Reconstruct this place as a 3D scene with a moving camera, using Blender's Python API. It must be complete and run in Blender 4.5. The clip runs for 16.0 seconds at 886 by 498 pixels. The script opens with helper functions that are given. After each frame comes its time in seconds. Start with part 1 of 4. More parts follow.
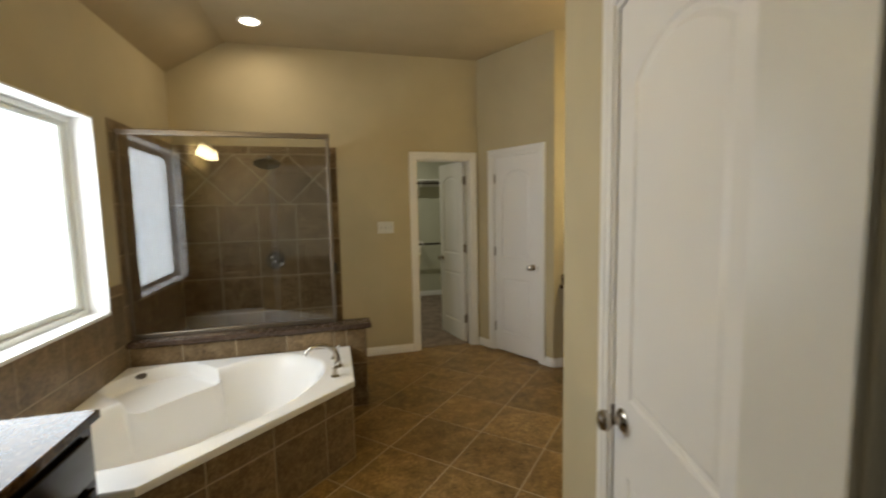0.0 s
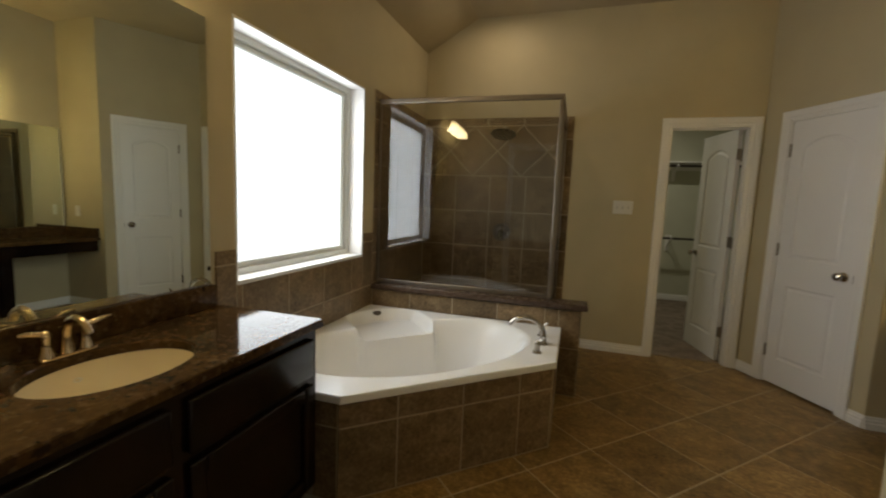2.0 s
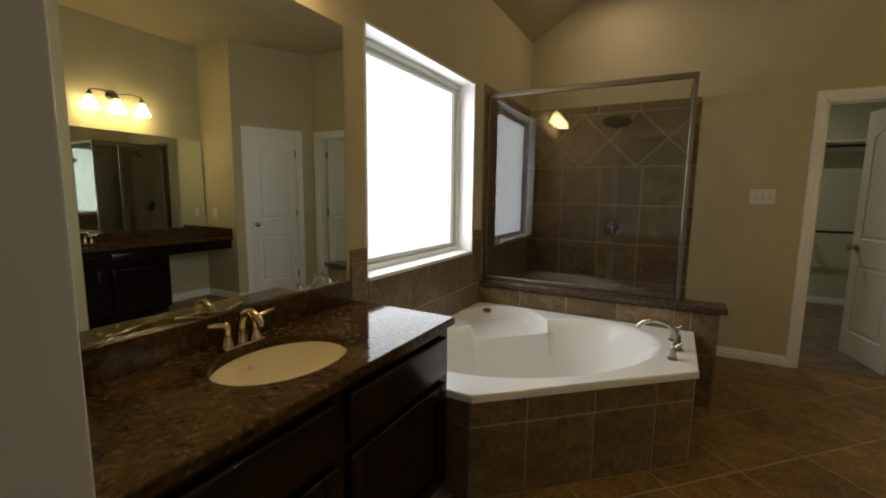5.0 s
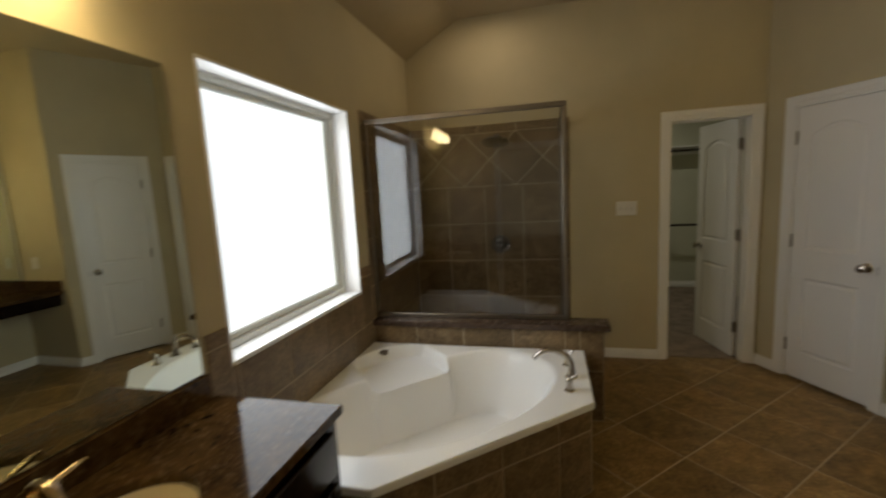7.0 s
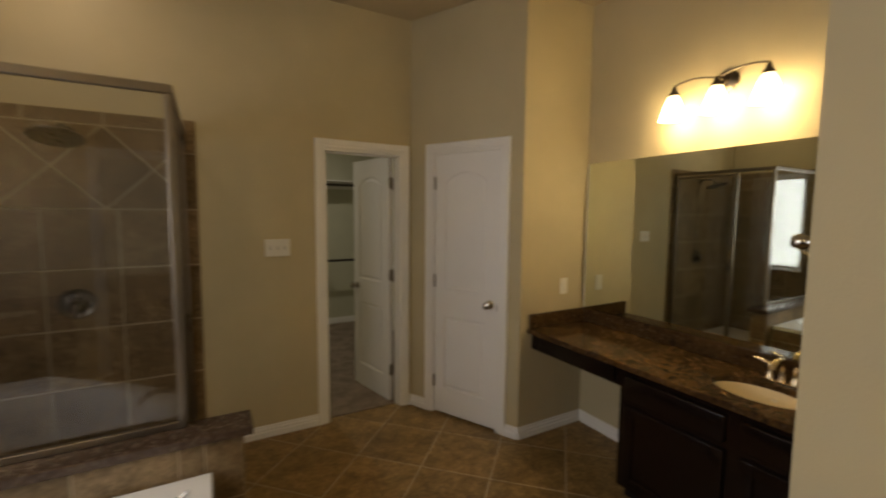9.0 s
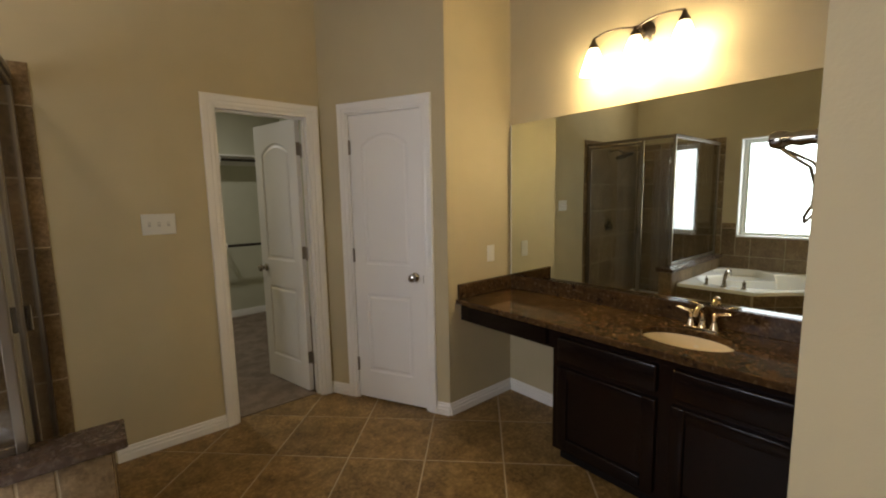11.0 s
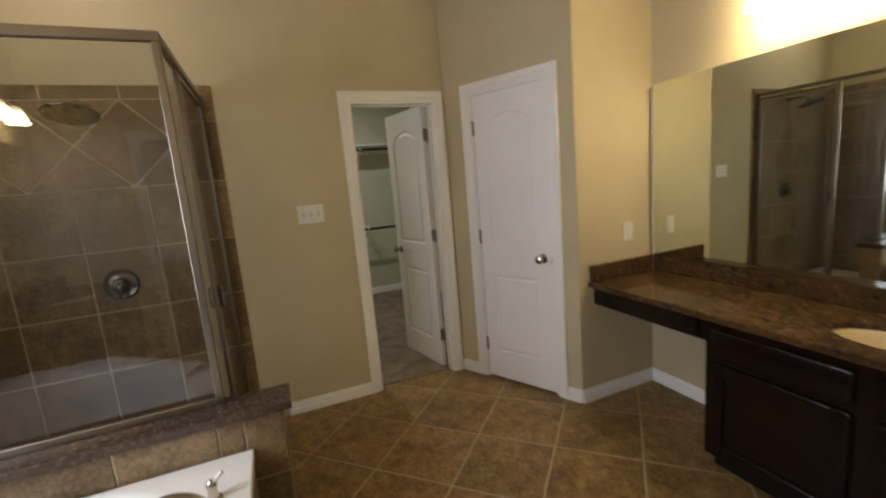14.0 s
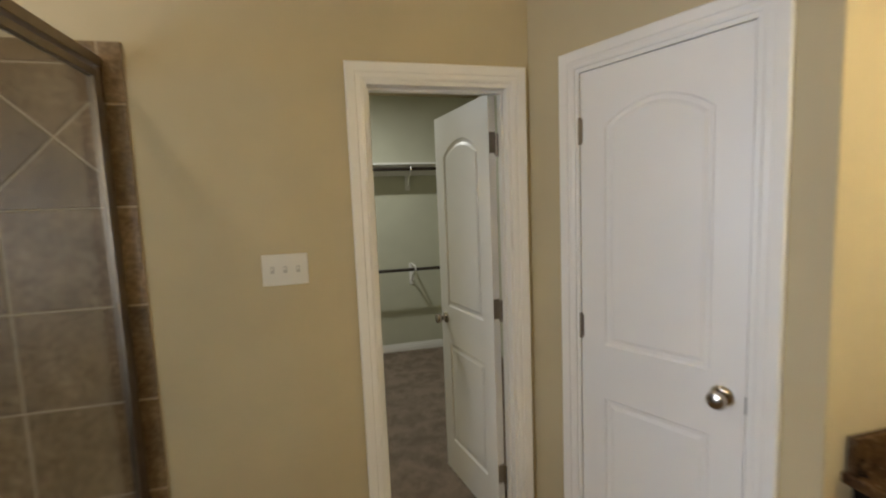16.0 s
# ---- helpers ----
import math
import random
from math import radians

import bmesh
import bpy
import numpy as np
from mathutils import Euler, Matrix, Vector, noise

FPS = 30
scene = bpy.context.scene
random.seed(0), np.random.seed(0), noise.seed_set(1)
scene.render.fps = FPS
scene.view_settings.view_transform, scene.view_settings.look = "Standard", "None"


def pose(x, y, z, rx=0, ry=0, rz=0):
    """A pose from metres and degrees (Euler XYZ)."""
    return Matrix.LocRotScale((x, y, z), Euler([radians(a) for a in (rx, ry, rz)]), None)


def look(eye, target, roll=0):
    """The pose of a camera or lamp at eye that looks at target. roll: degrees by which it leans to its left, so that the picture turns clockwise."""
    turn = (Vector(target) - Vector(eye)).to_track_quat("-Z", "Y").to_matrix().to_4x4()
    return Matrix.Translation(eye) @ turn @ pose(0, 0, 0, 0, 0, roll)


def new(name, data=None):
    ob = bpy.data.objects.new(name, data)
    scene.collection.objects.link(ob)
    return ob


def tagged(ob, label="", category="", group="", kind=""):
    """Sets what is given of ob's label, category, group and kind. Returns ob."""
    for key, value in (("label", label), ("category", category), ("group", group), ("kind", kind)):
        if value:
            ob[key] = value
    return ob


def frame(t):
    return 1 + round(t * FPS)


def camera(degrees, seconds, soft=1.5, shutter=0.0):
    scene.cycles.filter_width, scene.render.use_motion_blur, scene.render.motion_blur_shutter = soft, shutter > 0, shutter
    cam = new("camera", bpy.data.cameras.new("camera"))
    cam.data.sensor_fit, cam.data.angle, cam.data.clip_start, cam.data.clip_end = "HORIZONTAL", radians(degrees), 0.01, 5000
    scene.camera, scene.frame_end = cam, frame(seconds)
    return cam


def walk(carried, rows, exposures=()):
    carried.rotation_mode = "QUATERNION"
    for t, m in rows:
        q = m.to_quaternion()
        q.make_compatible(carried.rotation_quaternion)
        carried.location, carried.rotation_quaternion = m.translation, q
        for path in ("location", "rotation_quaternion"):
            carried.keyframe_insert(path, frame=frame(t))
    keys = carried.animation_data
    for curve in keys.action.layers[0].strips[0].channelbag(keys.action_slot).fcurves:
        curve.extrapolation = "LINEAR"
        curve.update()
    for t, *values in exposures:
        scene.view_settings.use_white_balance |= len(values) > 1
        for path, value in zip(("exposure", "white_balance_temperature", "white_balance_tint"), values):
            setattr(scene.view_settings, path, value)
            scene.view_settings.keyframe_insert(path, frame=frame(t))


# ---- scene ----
cam = camera(93.0, 16.0, soft=2.0, shutter=0.6)
PATH = [
    (0, (1.386, 1.157, 1.51), (1.885, 3.085, 1.322), -1.2),
    (0.5, (1.428, 1.262, 1.461), (1.6, 3.243, 1.24), -0.5),
    (1, (1.495, 1.354, 1.416), (1.287, 3.327, 1.161), 1.6),
    (1.5, (1.517, 1.394, 1.369), (1.157, 3.342, 1.097), 3.2),
    (2, (1.508, 1.404, 1.323), (0.918, 3.302, 1.099), 2.3),
    (2.5, (1.471, 1.407, 1.309), (0.797, 3.277, 1.088), 1.6),
    (3, (1.447, 1.39, 1.304), (0.662, 3.218, 1.095), 1.3),
    (3.5, (1.427, 1.38, 1.303), (0.555, 3.166, 1.075), 1.3),
    (4, (1.397, 1.366, 1.307), (0.454, 3.116, 1.087), 1.3),
    (6.3, (1.23, 1.464, 1.437), (0.303, 3.204, 1.103), -0.6),
    (6.5, (1.242, 1.499, 1.48), (0.421, 3.295, 1.161), -1.6),
    (7, (1.271, 1.61, 1.551), (0.775, 3.529, 1.285), -3.0),
    (7.5, (1.334, 1.817, 1.64), (1.163, 3.798, 1.429), -2.3),
    (8, (1.392, 2.024, 1.632), (1.561, 4.008, 1.44), -1.4),
    (8.5, (1.392, 2.261, 1.619), (1.977, 4.165, 1.444), -1.2),
    (9, (1.486, 2.417, 1.583), (2.461, 4.155, 1.413), 0.5),
    (9.5, (1.598, 2.507, 1.55), (2.803, 4.094, 1.373), 1.2),
    (9.7, (1.6, 2.54, 1.52), (2.863, 4.073, 1.342), 0.0),
    (12, (1.616, 2.604, 1.429), (2.857, 4.148, 1.151), -2.1),
    (12.5, (1.633, 2.584, 1.409), (2.846, 4.149, 1.125), -2.6),
    (13, (1.625, 2.557, 1.409), (2.76, 4.178, 1.122), -3.0),
    (13.5, (1.635, 2.541, 1.435), (2.605, 4.262, 1.127), -5.0),
    (14, (1.658, 2.619, 1.479), (2.392, 4.451, 1.158), -4.9),
    (14.5, (1.742, 2.832, 1.571), (2.395, 4.712, 1.371), -4.5),
    (15, (1.842, 3.09, 1.576), (2.505, 4.969, 1.401), -5.1),
    (15.5, (2.026, 3.446, 1.589), (2.487, 5.375, 1.333), -2.7),
    (16, (2.128, 3.824, 1.541), (2.582, 5.762, 1.349), -2.3),
]
EXPOSURE = [
    (0, -0.03, 6300, 8), (0.5, -0.16, 6400, 8), (1.5, -0.49, 6500, 8), (2.5, -0.78, 6550, 9), (3.5, -0.86, 6550, 9), (6.3, -0.83, 6500, 9), (7, -0.9, 6450, 9), (7.5, -1.04, 6400, 10), (8, -1.25, 6450, 11),
    (8.5, -1.02, 6900, 14), (9, -0.55, 6900, 15), (9.5, -0.32, 6750, 15), (12, -0.16, 6020, 16), (13.5, -0.03, 5980, 16), (14.5, 0.34, 5830, 14), (15, 0.43, 5800, 12), (15.5, 0.44, 5780, 12), (16, 0.47, 5750, 12),
]
walk(cam, [(t, look(eye, target, roll)) for t, eye, target, roll in PATH], EXPOSURE)

# ---- world, lamps ----
world = bpy.data.worlds.new("world")
scene.world = world
world.use_nodes = True
wn = world.node_tree
sky = wn.nodes.new("ShaderNodeTexSky")
sky.sky_type, sky.sun_disc, sky.sun_elevation, sky.sun_rotation = "NISHITA", False, radians(38), radians(60)
wn.nodes["Background"].inputs["Strength"].default_value = 0.08
wn.links.new(sky.outputs[0], wn.nodes["Background"].inputs["Color"])


def area_lamp(name, m, sx, sy, watts, colour):
    data = bpy.data.lights.new(name, "AREA")
    data.shape, data.size, data.size_y, data.energy, data.color = "RECTANGLE", sx, sy, watts, colour
    ob = new(name, data)
    ob.matrix_world = m
    return ob


WINDOW_WATTS, GLOW_WEST, GLOW_EAST = 24.0, 24.0, 33.0
DAY = (0.90, 0.95, 1.0)
area_lamp("window_daylight", pose(-0.105, 3.59, 1.497, 0, -90, 0), 1.10, 1.08, WINDOW_WATTS, DAY)
# wide lamp in the unseen, windowless bedroom box, added as its daylight
area_lamp("bedroom_daylight", pose(1.4, -2.35, 1.5, 90, 0, 180), 3.2, 2.0, 14.0, DAY)
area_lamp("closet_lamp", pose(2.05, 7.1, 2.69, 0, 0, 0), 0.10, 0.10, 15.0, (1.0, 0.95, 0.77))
area_lamp("recessed_lamp", pose(0.80, 4.99, 3.03, 0, 0, 0), 0.13, 0.13, 5.0, (1.0, 0.80, 0.55))

# ---- materials ----


def material(name, colour, rough=0.5, metal=0.0, spec=0.5):
    m = bpy.data.materials.new(name)
    m.use_nodes = True
    b = m.node_tree.nodes["Principled BSDF"]
    b.inputs["Base Color"].default_value = (*colour, 1)
    b.inputs["Roughness"].default_value = rough
    b.inputs["Metallic"].default_value = metal
    b.inputs["Specular IOR Level"].default_value = spec
    return m


def node(m, kind, **values):
    n = m.node_tree.nodes.new(kind)
    for k, v in values.items():
        n.inputs[k].default_value = v
    return n


def link(m, a, b):
    m.node_tree.links.new(a, b)


def coords(m):
    return m.node_tree.nodes.new("ShaderNodeTexCoord").outputs["Object"]


def world_coords(m):
    return m.node_tree.nodes.new("ShaderNodeNewGeometry").outputs["Position"]


def noise_tex(m, scale, detail=4.0, rough=0.55, src=None):
    n = node(m, "ShaderNodeTexNoise", Scale=scale, Detail=detail, Roughness=rough)
    link(m, src if src else world_coords(m), n.inputs["Vector"])
    return n.outputs["Fac"]


def ramp(m, fac, stops):
    n = m.node_tree.nodes.new("ShaderNodeValToRGB")
    while len(n.color_ramp.elements) < len(stops):
        n.color_ramp.elements.new(0.5)
    for e, (p, c) in zip(n.color_ramp.elements, stops):
        e.position, e.color = p, (*c, 1)
    link(m, fac, n.inputs["Fac"])
    return n.outputs["Color"]


def mix(m, fac, a, b, mode="MIX"):
    n = m.node_tree.nodes.new("ShaderNodeMix")
    n.data_type, n.blend_type = "RGBA", mode
    for sock, v in ((n.inputs["Factor"], fac), (n.inputs[6], a), (n.inputs[7], b)):
        if isinstance(v, (int, float)):
            sock.default_value = v
        elif isinstance(v, tuple):
            sock.default_value = (*v, 1)
        else:
            link(m, v, sock)
    return n.outputs[2]


def bsdf(m):
    return m.node_tree.nodes["Principled BSDF"]


def bump(m, height, strength, distance=0.002):
    n = node(m, "ShaderNodeBump", Strength=strength, Distance=distance)
    link(m, height, n.inputs["Height"])
    link(m, n.outputs["Normal"], bsdf(m).inputs["Normal"])


def paint(name, colour, rough, peel=0.25, scale=160, dirt=0.06):
    m = material(name, colour, rough, spec=0.35)
    soft = noise_tex(m, 2.3, 3)
    dark = tuple(c * (1 - dirt) for c in colour)
    light = tuple(min(1, c * (1 + dirt * 0.6)) for c in colour)
    link(m, ramp(m, soft, [(0.3, dark), (0.7, light)]), bsdf(m).inputs["Base Color"])
    bump(m, noise_tex(m, scale, 3), peel, 0.0015)
    return m


WALL = paint("wall_paint", (0.50, 0.426, 0.272), 0.62, 0.30, 150)
CLOSET_WALL = paint("closet_paint", (0.54, 0.535, 0.42), 0.65, 0.30, 150)
CEILING = paint("ceiling_paint", (0.46, 0.375, 0.235), 0.75, 0.45, 90)
TRIM = paint("trim_paint", (0.80, 0.78, 0.75), 0.32, 0.06, 60, 0.02)
DOOR = paint("door_paint", (0.80, 0.78, 0.76), 0.36, 0.10, 70, 0.02)
VINYL = paint("window_vinyl", (0.74, 0.74, 0.68), 0.35, 0.03, 60, 0.02)
PLASTIC = material("white_plastic", (0.68, 0.66, 0.61), 0.3)
PLASTIC_GREY = material("toggle_slot", (0.47, 0.455, 0.43), 0.4)


def tile_material(name, dark, mid, light, rough):
    m = material(name, mid, rough, spec=0.33)
    info = m.node_tree.nodes.new("ShaderNodeObjectInfo")
    add = m.node_tree.nodes.new("ShaderNodeVectorMath")
    add.operation = "MULTIPLY_ADD"
    link(m, info.outputs["Random"], add.inputs[0])
    add.inputs[1].default_value = (7.0, 11.0, 5.0)
    link(m, world_coords(m), add.inputs[2])
    big = noise_tex(m, 11.0, 6, 0.66, add.outputs[0])
    fine = noise_tex(m, 52, 6, 0.72, add.outputs[0])
    col = ramp(m, big, [(0.32, dark), (0.50, mid), (0.70, light)])
    col = mix(m, 0.5, col, ramp(m, fine, [(0.37, tuple(c * 0.42 for c in mid)), (0.50, mid), (0.63, light)]))
    drift = ramp(m, noise_tex(m, 2.6, 3, 0.5, add.outputs[0]), [(0.35, (0.84, 0.83, 0.80)), (0.65, (1.12, 1.13, 1.15))])
    col = mix(m, 1.0, col, drift, "MULTIPLY")
    tone = node(m, "ShaderNodeMapRange")
    tone.inputs["To Min"].default_value, tone.inputs["To Max"].default_value = 0.86, 1.12
    link(m, info.outputs["Random"], tone.inputs["Value"])
    bright = node(m, "ShaderNodeHueSaturation")
    link(m, tone.outputs[0], bright.inputs["Value"])
    link(m, col, bright.inputs["Color"])
    link(m, bright.outputs[0], bsdf(m).inputs["Base Color"])
    r = node(m, "ShaderNodeMapRange")
    r.inputs["To Min"].default_value, r.inputs["To Max"].default_value = rough - 0.08, rough + 0.16
    link(m, fine, r.inputs["Value"])
    link(m, r.outputs[0], bsdf(m).inputs["Roughness"])
    bump(m, fine, 0.22, 0.002)
    return m


FLOOR_TILE = tile_material("floor_tile", (0.072, 0.041, 0.0125), (0.205, 0.124, 0.041), (0.40, 0.266, 0.106), 0.40)
WALL_TILE = tile_material("wall_tile", (0.092, 0.059, 0.028), (0.188, 0.127, 0.065), (0.315, 0.225, 0.128), 0.34)
GROUT = paint("grout", (0.41, 0.335, 0.23), 0.85, 0.5, 220, 0.15)


def granite():
    m = material("brown_granite", (0.1, 0.05, 0.03), 0.09)
    v = node(m, "ShaderNodeTexVoronoi", Scale=85.0, Randomness=1.0)
    warp = node(m, "ShaderNodeTexNoise", Scale=9.0, Detail=6.0, Roughness=0.7)
    link(m, world_coords(m), warp.inputs["Vector"])
    shift = m.node_tree.nodes.new("ShaderNodeVectorMath")
    shift.operation = "MULTIPLY_ADD"
    link(m, warp.outputs["Color"], shift.inputs[0])
    shift.inputs[1].default_value = (0.045, 0.045, 0.045)
    link(m, world_coords(m), shift.inputs[2])
    link(m, shift.outputs[0], v.inputs["Vector"])
    base = ramp(m, noise_tex(m, 34, 8, 0.76), [(0.36, (0.016, 0.009, 0.006)), (0.46, (0.050, 0.027, 0.012)), (0.56, (0.088, 0.050, 0.019)), (0.70, (0.165, 0.105, 0.052))])
    cloud = ramp(m, noise_tex(m, 7.0, 4, 0.6), [(0.38, (0.020, 0.012, 0.008)), (0.62, (0.112, 0.064, 0.022))])
    base = mix(m, 0.46, base, cloud)
    spots = ramp(m, noise_tex(m, 17, 4, 0.62), [(0.34, (0.0, 0.0, 0.0)), (0.385, (1.0, 1.0, 1.0))])
    base = mix(m, spots, (0.008, 0.006, 0.005), base)
    sep = m.node_tree.nodes.new("ShaderNodeSeparateColor")
    link(m, v.outputs["Color"], sep.inputs[0])
    fleck = ramp(m, sep.outputs[0], [(0.0, (0.006, 0.005, 0.004)), (0.22, (0.040, 0.020, 0.011)), (0.84, (0.095, 0.050, 0.024)), (0.98, (0.30, 0.22, 0.14))])
    link(m, mix(m, 0.20, base, fleck), bsdf(m).inputs["Base Color"])
    bsdf(m).inputs["IOR"].default_value = 1.22
    return m


GRANITE = granite()


def espresso():
    m = material("espresso_wood", (0.018, 0.009, 0.006), 0.19, spec=0.30)
    stretch = m.node_tree.nodes.new("ShaderNodeMapping")
    stretch.inputs["Scale"].default_value = (1, 1, 0.06)
    link(m, world_coords(m), stretch.inputs["Vector"])
    grain = noise_tex(m, 70, 5, 0.6, stretch.outputs[0])
    link(m, ramp(m, grain, [(0.3, (0.0035, 0.0022, 0.002)), (0.7, (0.011, 0.0055, 0.004))]), bsdf(m).inputs["Base Color"])
    bump(m, grain, 0.1, 0.001)
    return m


WOOD = espresso()
PORCELAIN = material("sink_porcelain", (0.84, 0.745, 0.56), 0.12, spec=0.5)
ACRYLIC = paint("tub_acrylic", (0.86, 0.85, 0.83), 0.20, 0.02, 40, 0.02)
PAN = paint("shower_pan", (0.68, 0.66, 0.62), 0.35, 0.1, 60, 0.05)


def metal(name, colour, rough):
    m = material(name, colour, rough, 1.0)
    r = node(m, "ShaderNodeMapRange")
    r.inputs["To Min"].default_value, r.inputs["To Max"].default_value = rough * 0.7, rough * 1.4
    link(m, noise_tex(m, 30, 4), r.inputs["Value"])
    link(m, r.outputs[0], bsdf(m).inputs["Roughness"])
    return m


NICKEL = metal("brushed_nickel", (0.46, 0.415, 0.36), 0.20)
CHROME = metal("polished_chrome", (0.40, 0.385, 0.37), 0.13)
FRAME_METAL = metal("satin_nickel_frame", (0.27, 0.23, 0.185), 0.36)
BRASSY = metal("polished_brass_nickel", (0.60, 0.475, 0.315), 0.17)
BRONZE = metal("dark_nickel", (0.13, 0.112, 0.095), 0.28)
HINGE = metal("satin_hinge", (0.30, 0.26, 0.215), 0.36)
# near black for toe kicks and the shade put behind the linen door
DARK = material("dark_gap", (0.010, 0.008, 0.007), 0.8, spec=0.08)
ROD = material("bronze_rod", (0.035, 0.026, 0.022), 0.4, 0.3)
MIRROR = material("mirror_silver", (0.77, 0.82, 0.73), 0.0, 1.0)


def clear_glass():
    m = bpy.data.materials.new("clear_glass")
    m.use_nodes = True
    nt = m.node_tree
    nt.nodes.remove(nt.nodes["Principled BSDF"])
    t = nt.nodes.new("ShaderNodeBsdfTransparent")
    t.inputs[0].default_value = (0.88, 0.88, 0.865, 1)
    g = nt.nodes.new("ShaderNodeBsdfGlossy")
    g.inputs["Roughness"].default_value = 0.0
    w = nt.nodes.new("ShaderNodeLayerWeight")
    w.inputs["Blend"].default_value = 0.5
    p = nt.nodes.new("ShaderNodeMath")
    p.operation = "POWER"
    p.inputs[1].default_value = 4.6
    nt.links.new(w.outputs["Facing"], p.inputs[0])
    f = nt.nodes.new("ShaderNodeMath")
    f.operation = "MULTIPLY_ADD"
    f.inputs[1].default_value, f.inputs[2].default_value = 0.85, 0.055
    nt.links.new(p.outputs[0], f.inputs[0])
    x = nt.nodes.new("ShaderNodeMixShader")
    nt.links.new(f.outputs[0], x.inputs[0])
    nt.links.new(t.outputs[0], x.inputs[1])
    nt.links.new(g.outputs[0], x.inputs[2])
    nt.links.new(x.outputs[0], nt.nodes["Material Output"].inputs["Surface"])
    return m


GLASS = clear_glass()
FROST = material("obscure_glass", (0.95, 0.97, 0.98), 0.22)
bsdf(FROST).inputs["Transmission Weight"].default_value = 1.0
bsdf(FROST).inputs["IOR"].default_value = 1.2


def glowing(name, colour, strength):
    m = material(name, (0.85, 0.8, 0.7), 0.4)
    bsdf(m).inputs["Emission Color"].default_value = (*colour, 1)
    bsdf(m).inputs["Emission Strength"].default_value = strength
    return m




def lit_shade(name, glow):
    """Frosted glass; no bulb inside, its glow is painted into the emission, brightest low down."""
    m = glowing(name, (1.0, 0.785, 0.41), glow)
    split = m.node_tree.nodes.new("ShaderNodeSeparateXYZ")
    link(m, coords(m), split.inputs[0])
    bulb = node(m, "ShaderNodeMapRange", **{"From Min": -0.050, "From Max": -0.115, "To Min": 0.16 * glow, "To Max": 1.45 * glow})
    bulb.interpolation_type = "SMOOTHSTEP"
    link(m, split.outputs["Z"], bulb.inputs["Value"])
    link(m, bulb.outputs[0], bsdf(m).inputs["Emission Strength"])
    return m


SHADE_WEST = lit_shade("lit_frosted_shade", GLOW_WEST)
SHADE_EAST = lit_shade("lit_frosted_shade_bright", GLOW_EAST)
DAYGLOW = glowing("bright_sky_backdrop", (0.90, 0.95, 1.0), 1.95)
RECESS = glowing("lit_lens", (1.0, 0.86, 0.64), 9.0)


def carpet():
    m = material("taupe_carpet", (0.2, 0.165, 0.135), 0.95, spec=0.1)
    fine = noise_tex(m, 260, 3, 0.7)
    swirl = noise_tex(m, 7, 4, 0.6)
    col = mix(m, 0.5, ramp(m, fine, [(0.3, (0.13, 0.098, 0.074)), (0.7, (0.31, 0.245, 0.19))]), ramp(m, swirl, [(0.40, (0.155, 0.120, 0.092)), (0.60, (0.31, 0.248, 0.195))]))
    link(m, col, bsdf(m).inputs["Base Color"])
    bump(m, fine, 0.8, 0.006)
    return m


CARPET = carpet()

# ---- building tools ----


world_of = {}


def place(ob, parent=None, m=None):
    """m is the pose in the world; without it the mesh is in its parent's own space."""
    base = world_of.get(parent, Matrix()) if parent else Matrix()
    if parent:
        ob.parent = parent
    if m is not None:
        ob.matrix_basis = base.inverted() @ m
        world_of[ob] = m.copy()
    else:
        world_of[ob] = base.copy()


def part(name, bm, mat, parent=None, label="", smooth=False, m=None):
    me = bpy.data.meshes.new(name)
    bmesh.ops.recalc_face_normals(bm, faces=bm.faces[:])
    bm.to_mesh(me)
    bm.free()
    if mat:
        me.materials.append(mat)
    if smooth:
        for p in me.polygons:
            p.use_smooth = True
        me.set_sharp_from_angle(angle=radians(40))
    ob = new(name, me)
    place(ob, parent, m)
    if label:
        tagged(ob, label)
    return ob


def thing(name, m, label, category, group="", kind=""):
    ob = new(name)
    ob.empty_display_size = 0.05
    place(ob, None, m)
    return tagged(ob, label, category, group, kind)


def box(bm, x0, x1, y0, y1, z0, z1, bevel=0.0, seg=1):
    r = bmesh.ops.create_cube(bm, size=1.0, matrix=Matrix.Translation(((x0 + x1) / 2, (y0 + y1) / 2, (z0 + z1) / 2)) @ Matrix.Diagonal((x1 - x0, y1 - y0, z1 - z0, 1)))
    if bevel:
        edges = list({e for v in r["verts"] for e in v.link_edges})
        bmesh.ops.bevel(bm, geom=edges, offset=bevel, segments=seg, affect="EDGES", profile=0.5)
    return bm


def boxes(*lims, bevel=0.0, seg=1):
    bm = bmesh.new()
    for b in lims:
        box(bm, *b, bevel=bevel, seg=seg)
    return bm


def lathe(bm, prof, m=Matrix(), seg=24, sx=1.0, sy=1.0):
    """A turned shape from (radius, height) pairs about local z."""
    rings = []
    for r, z in prof:
        if r < 1e-6:
            rings.append([bm.verts.new(m @ Vector((0, 0, z)))])
        else:
            rings.append([bm.verts.new(m @ Vector((sx * r * math.cos(2 * math.pi * i / seg), sy * r * math.sin(2 * math.pi * i / seg), z))) for i in range(seg)])
    for a, b in zip(rings, rings[1:]):
        for i in range(seg):
            j = (i + 1) % seg
            if len(a) == 1 and len(b) > 1:
                bm.faces.new((a[0], b[i], b[j]))
            elif len(b) == 1 and len(a) > 1:
                bm.faces.new((a[i], a[j], b[0]))
            elif len(a) > 1:
                bm.faces.new((a[i], a[j], b[j], b[i]))
    return bm


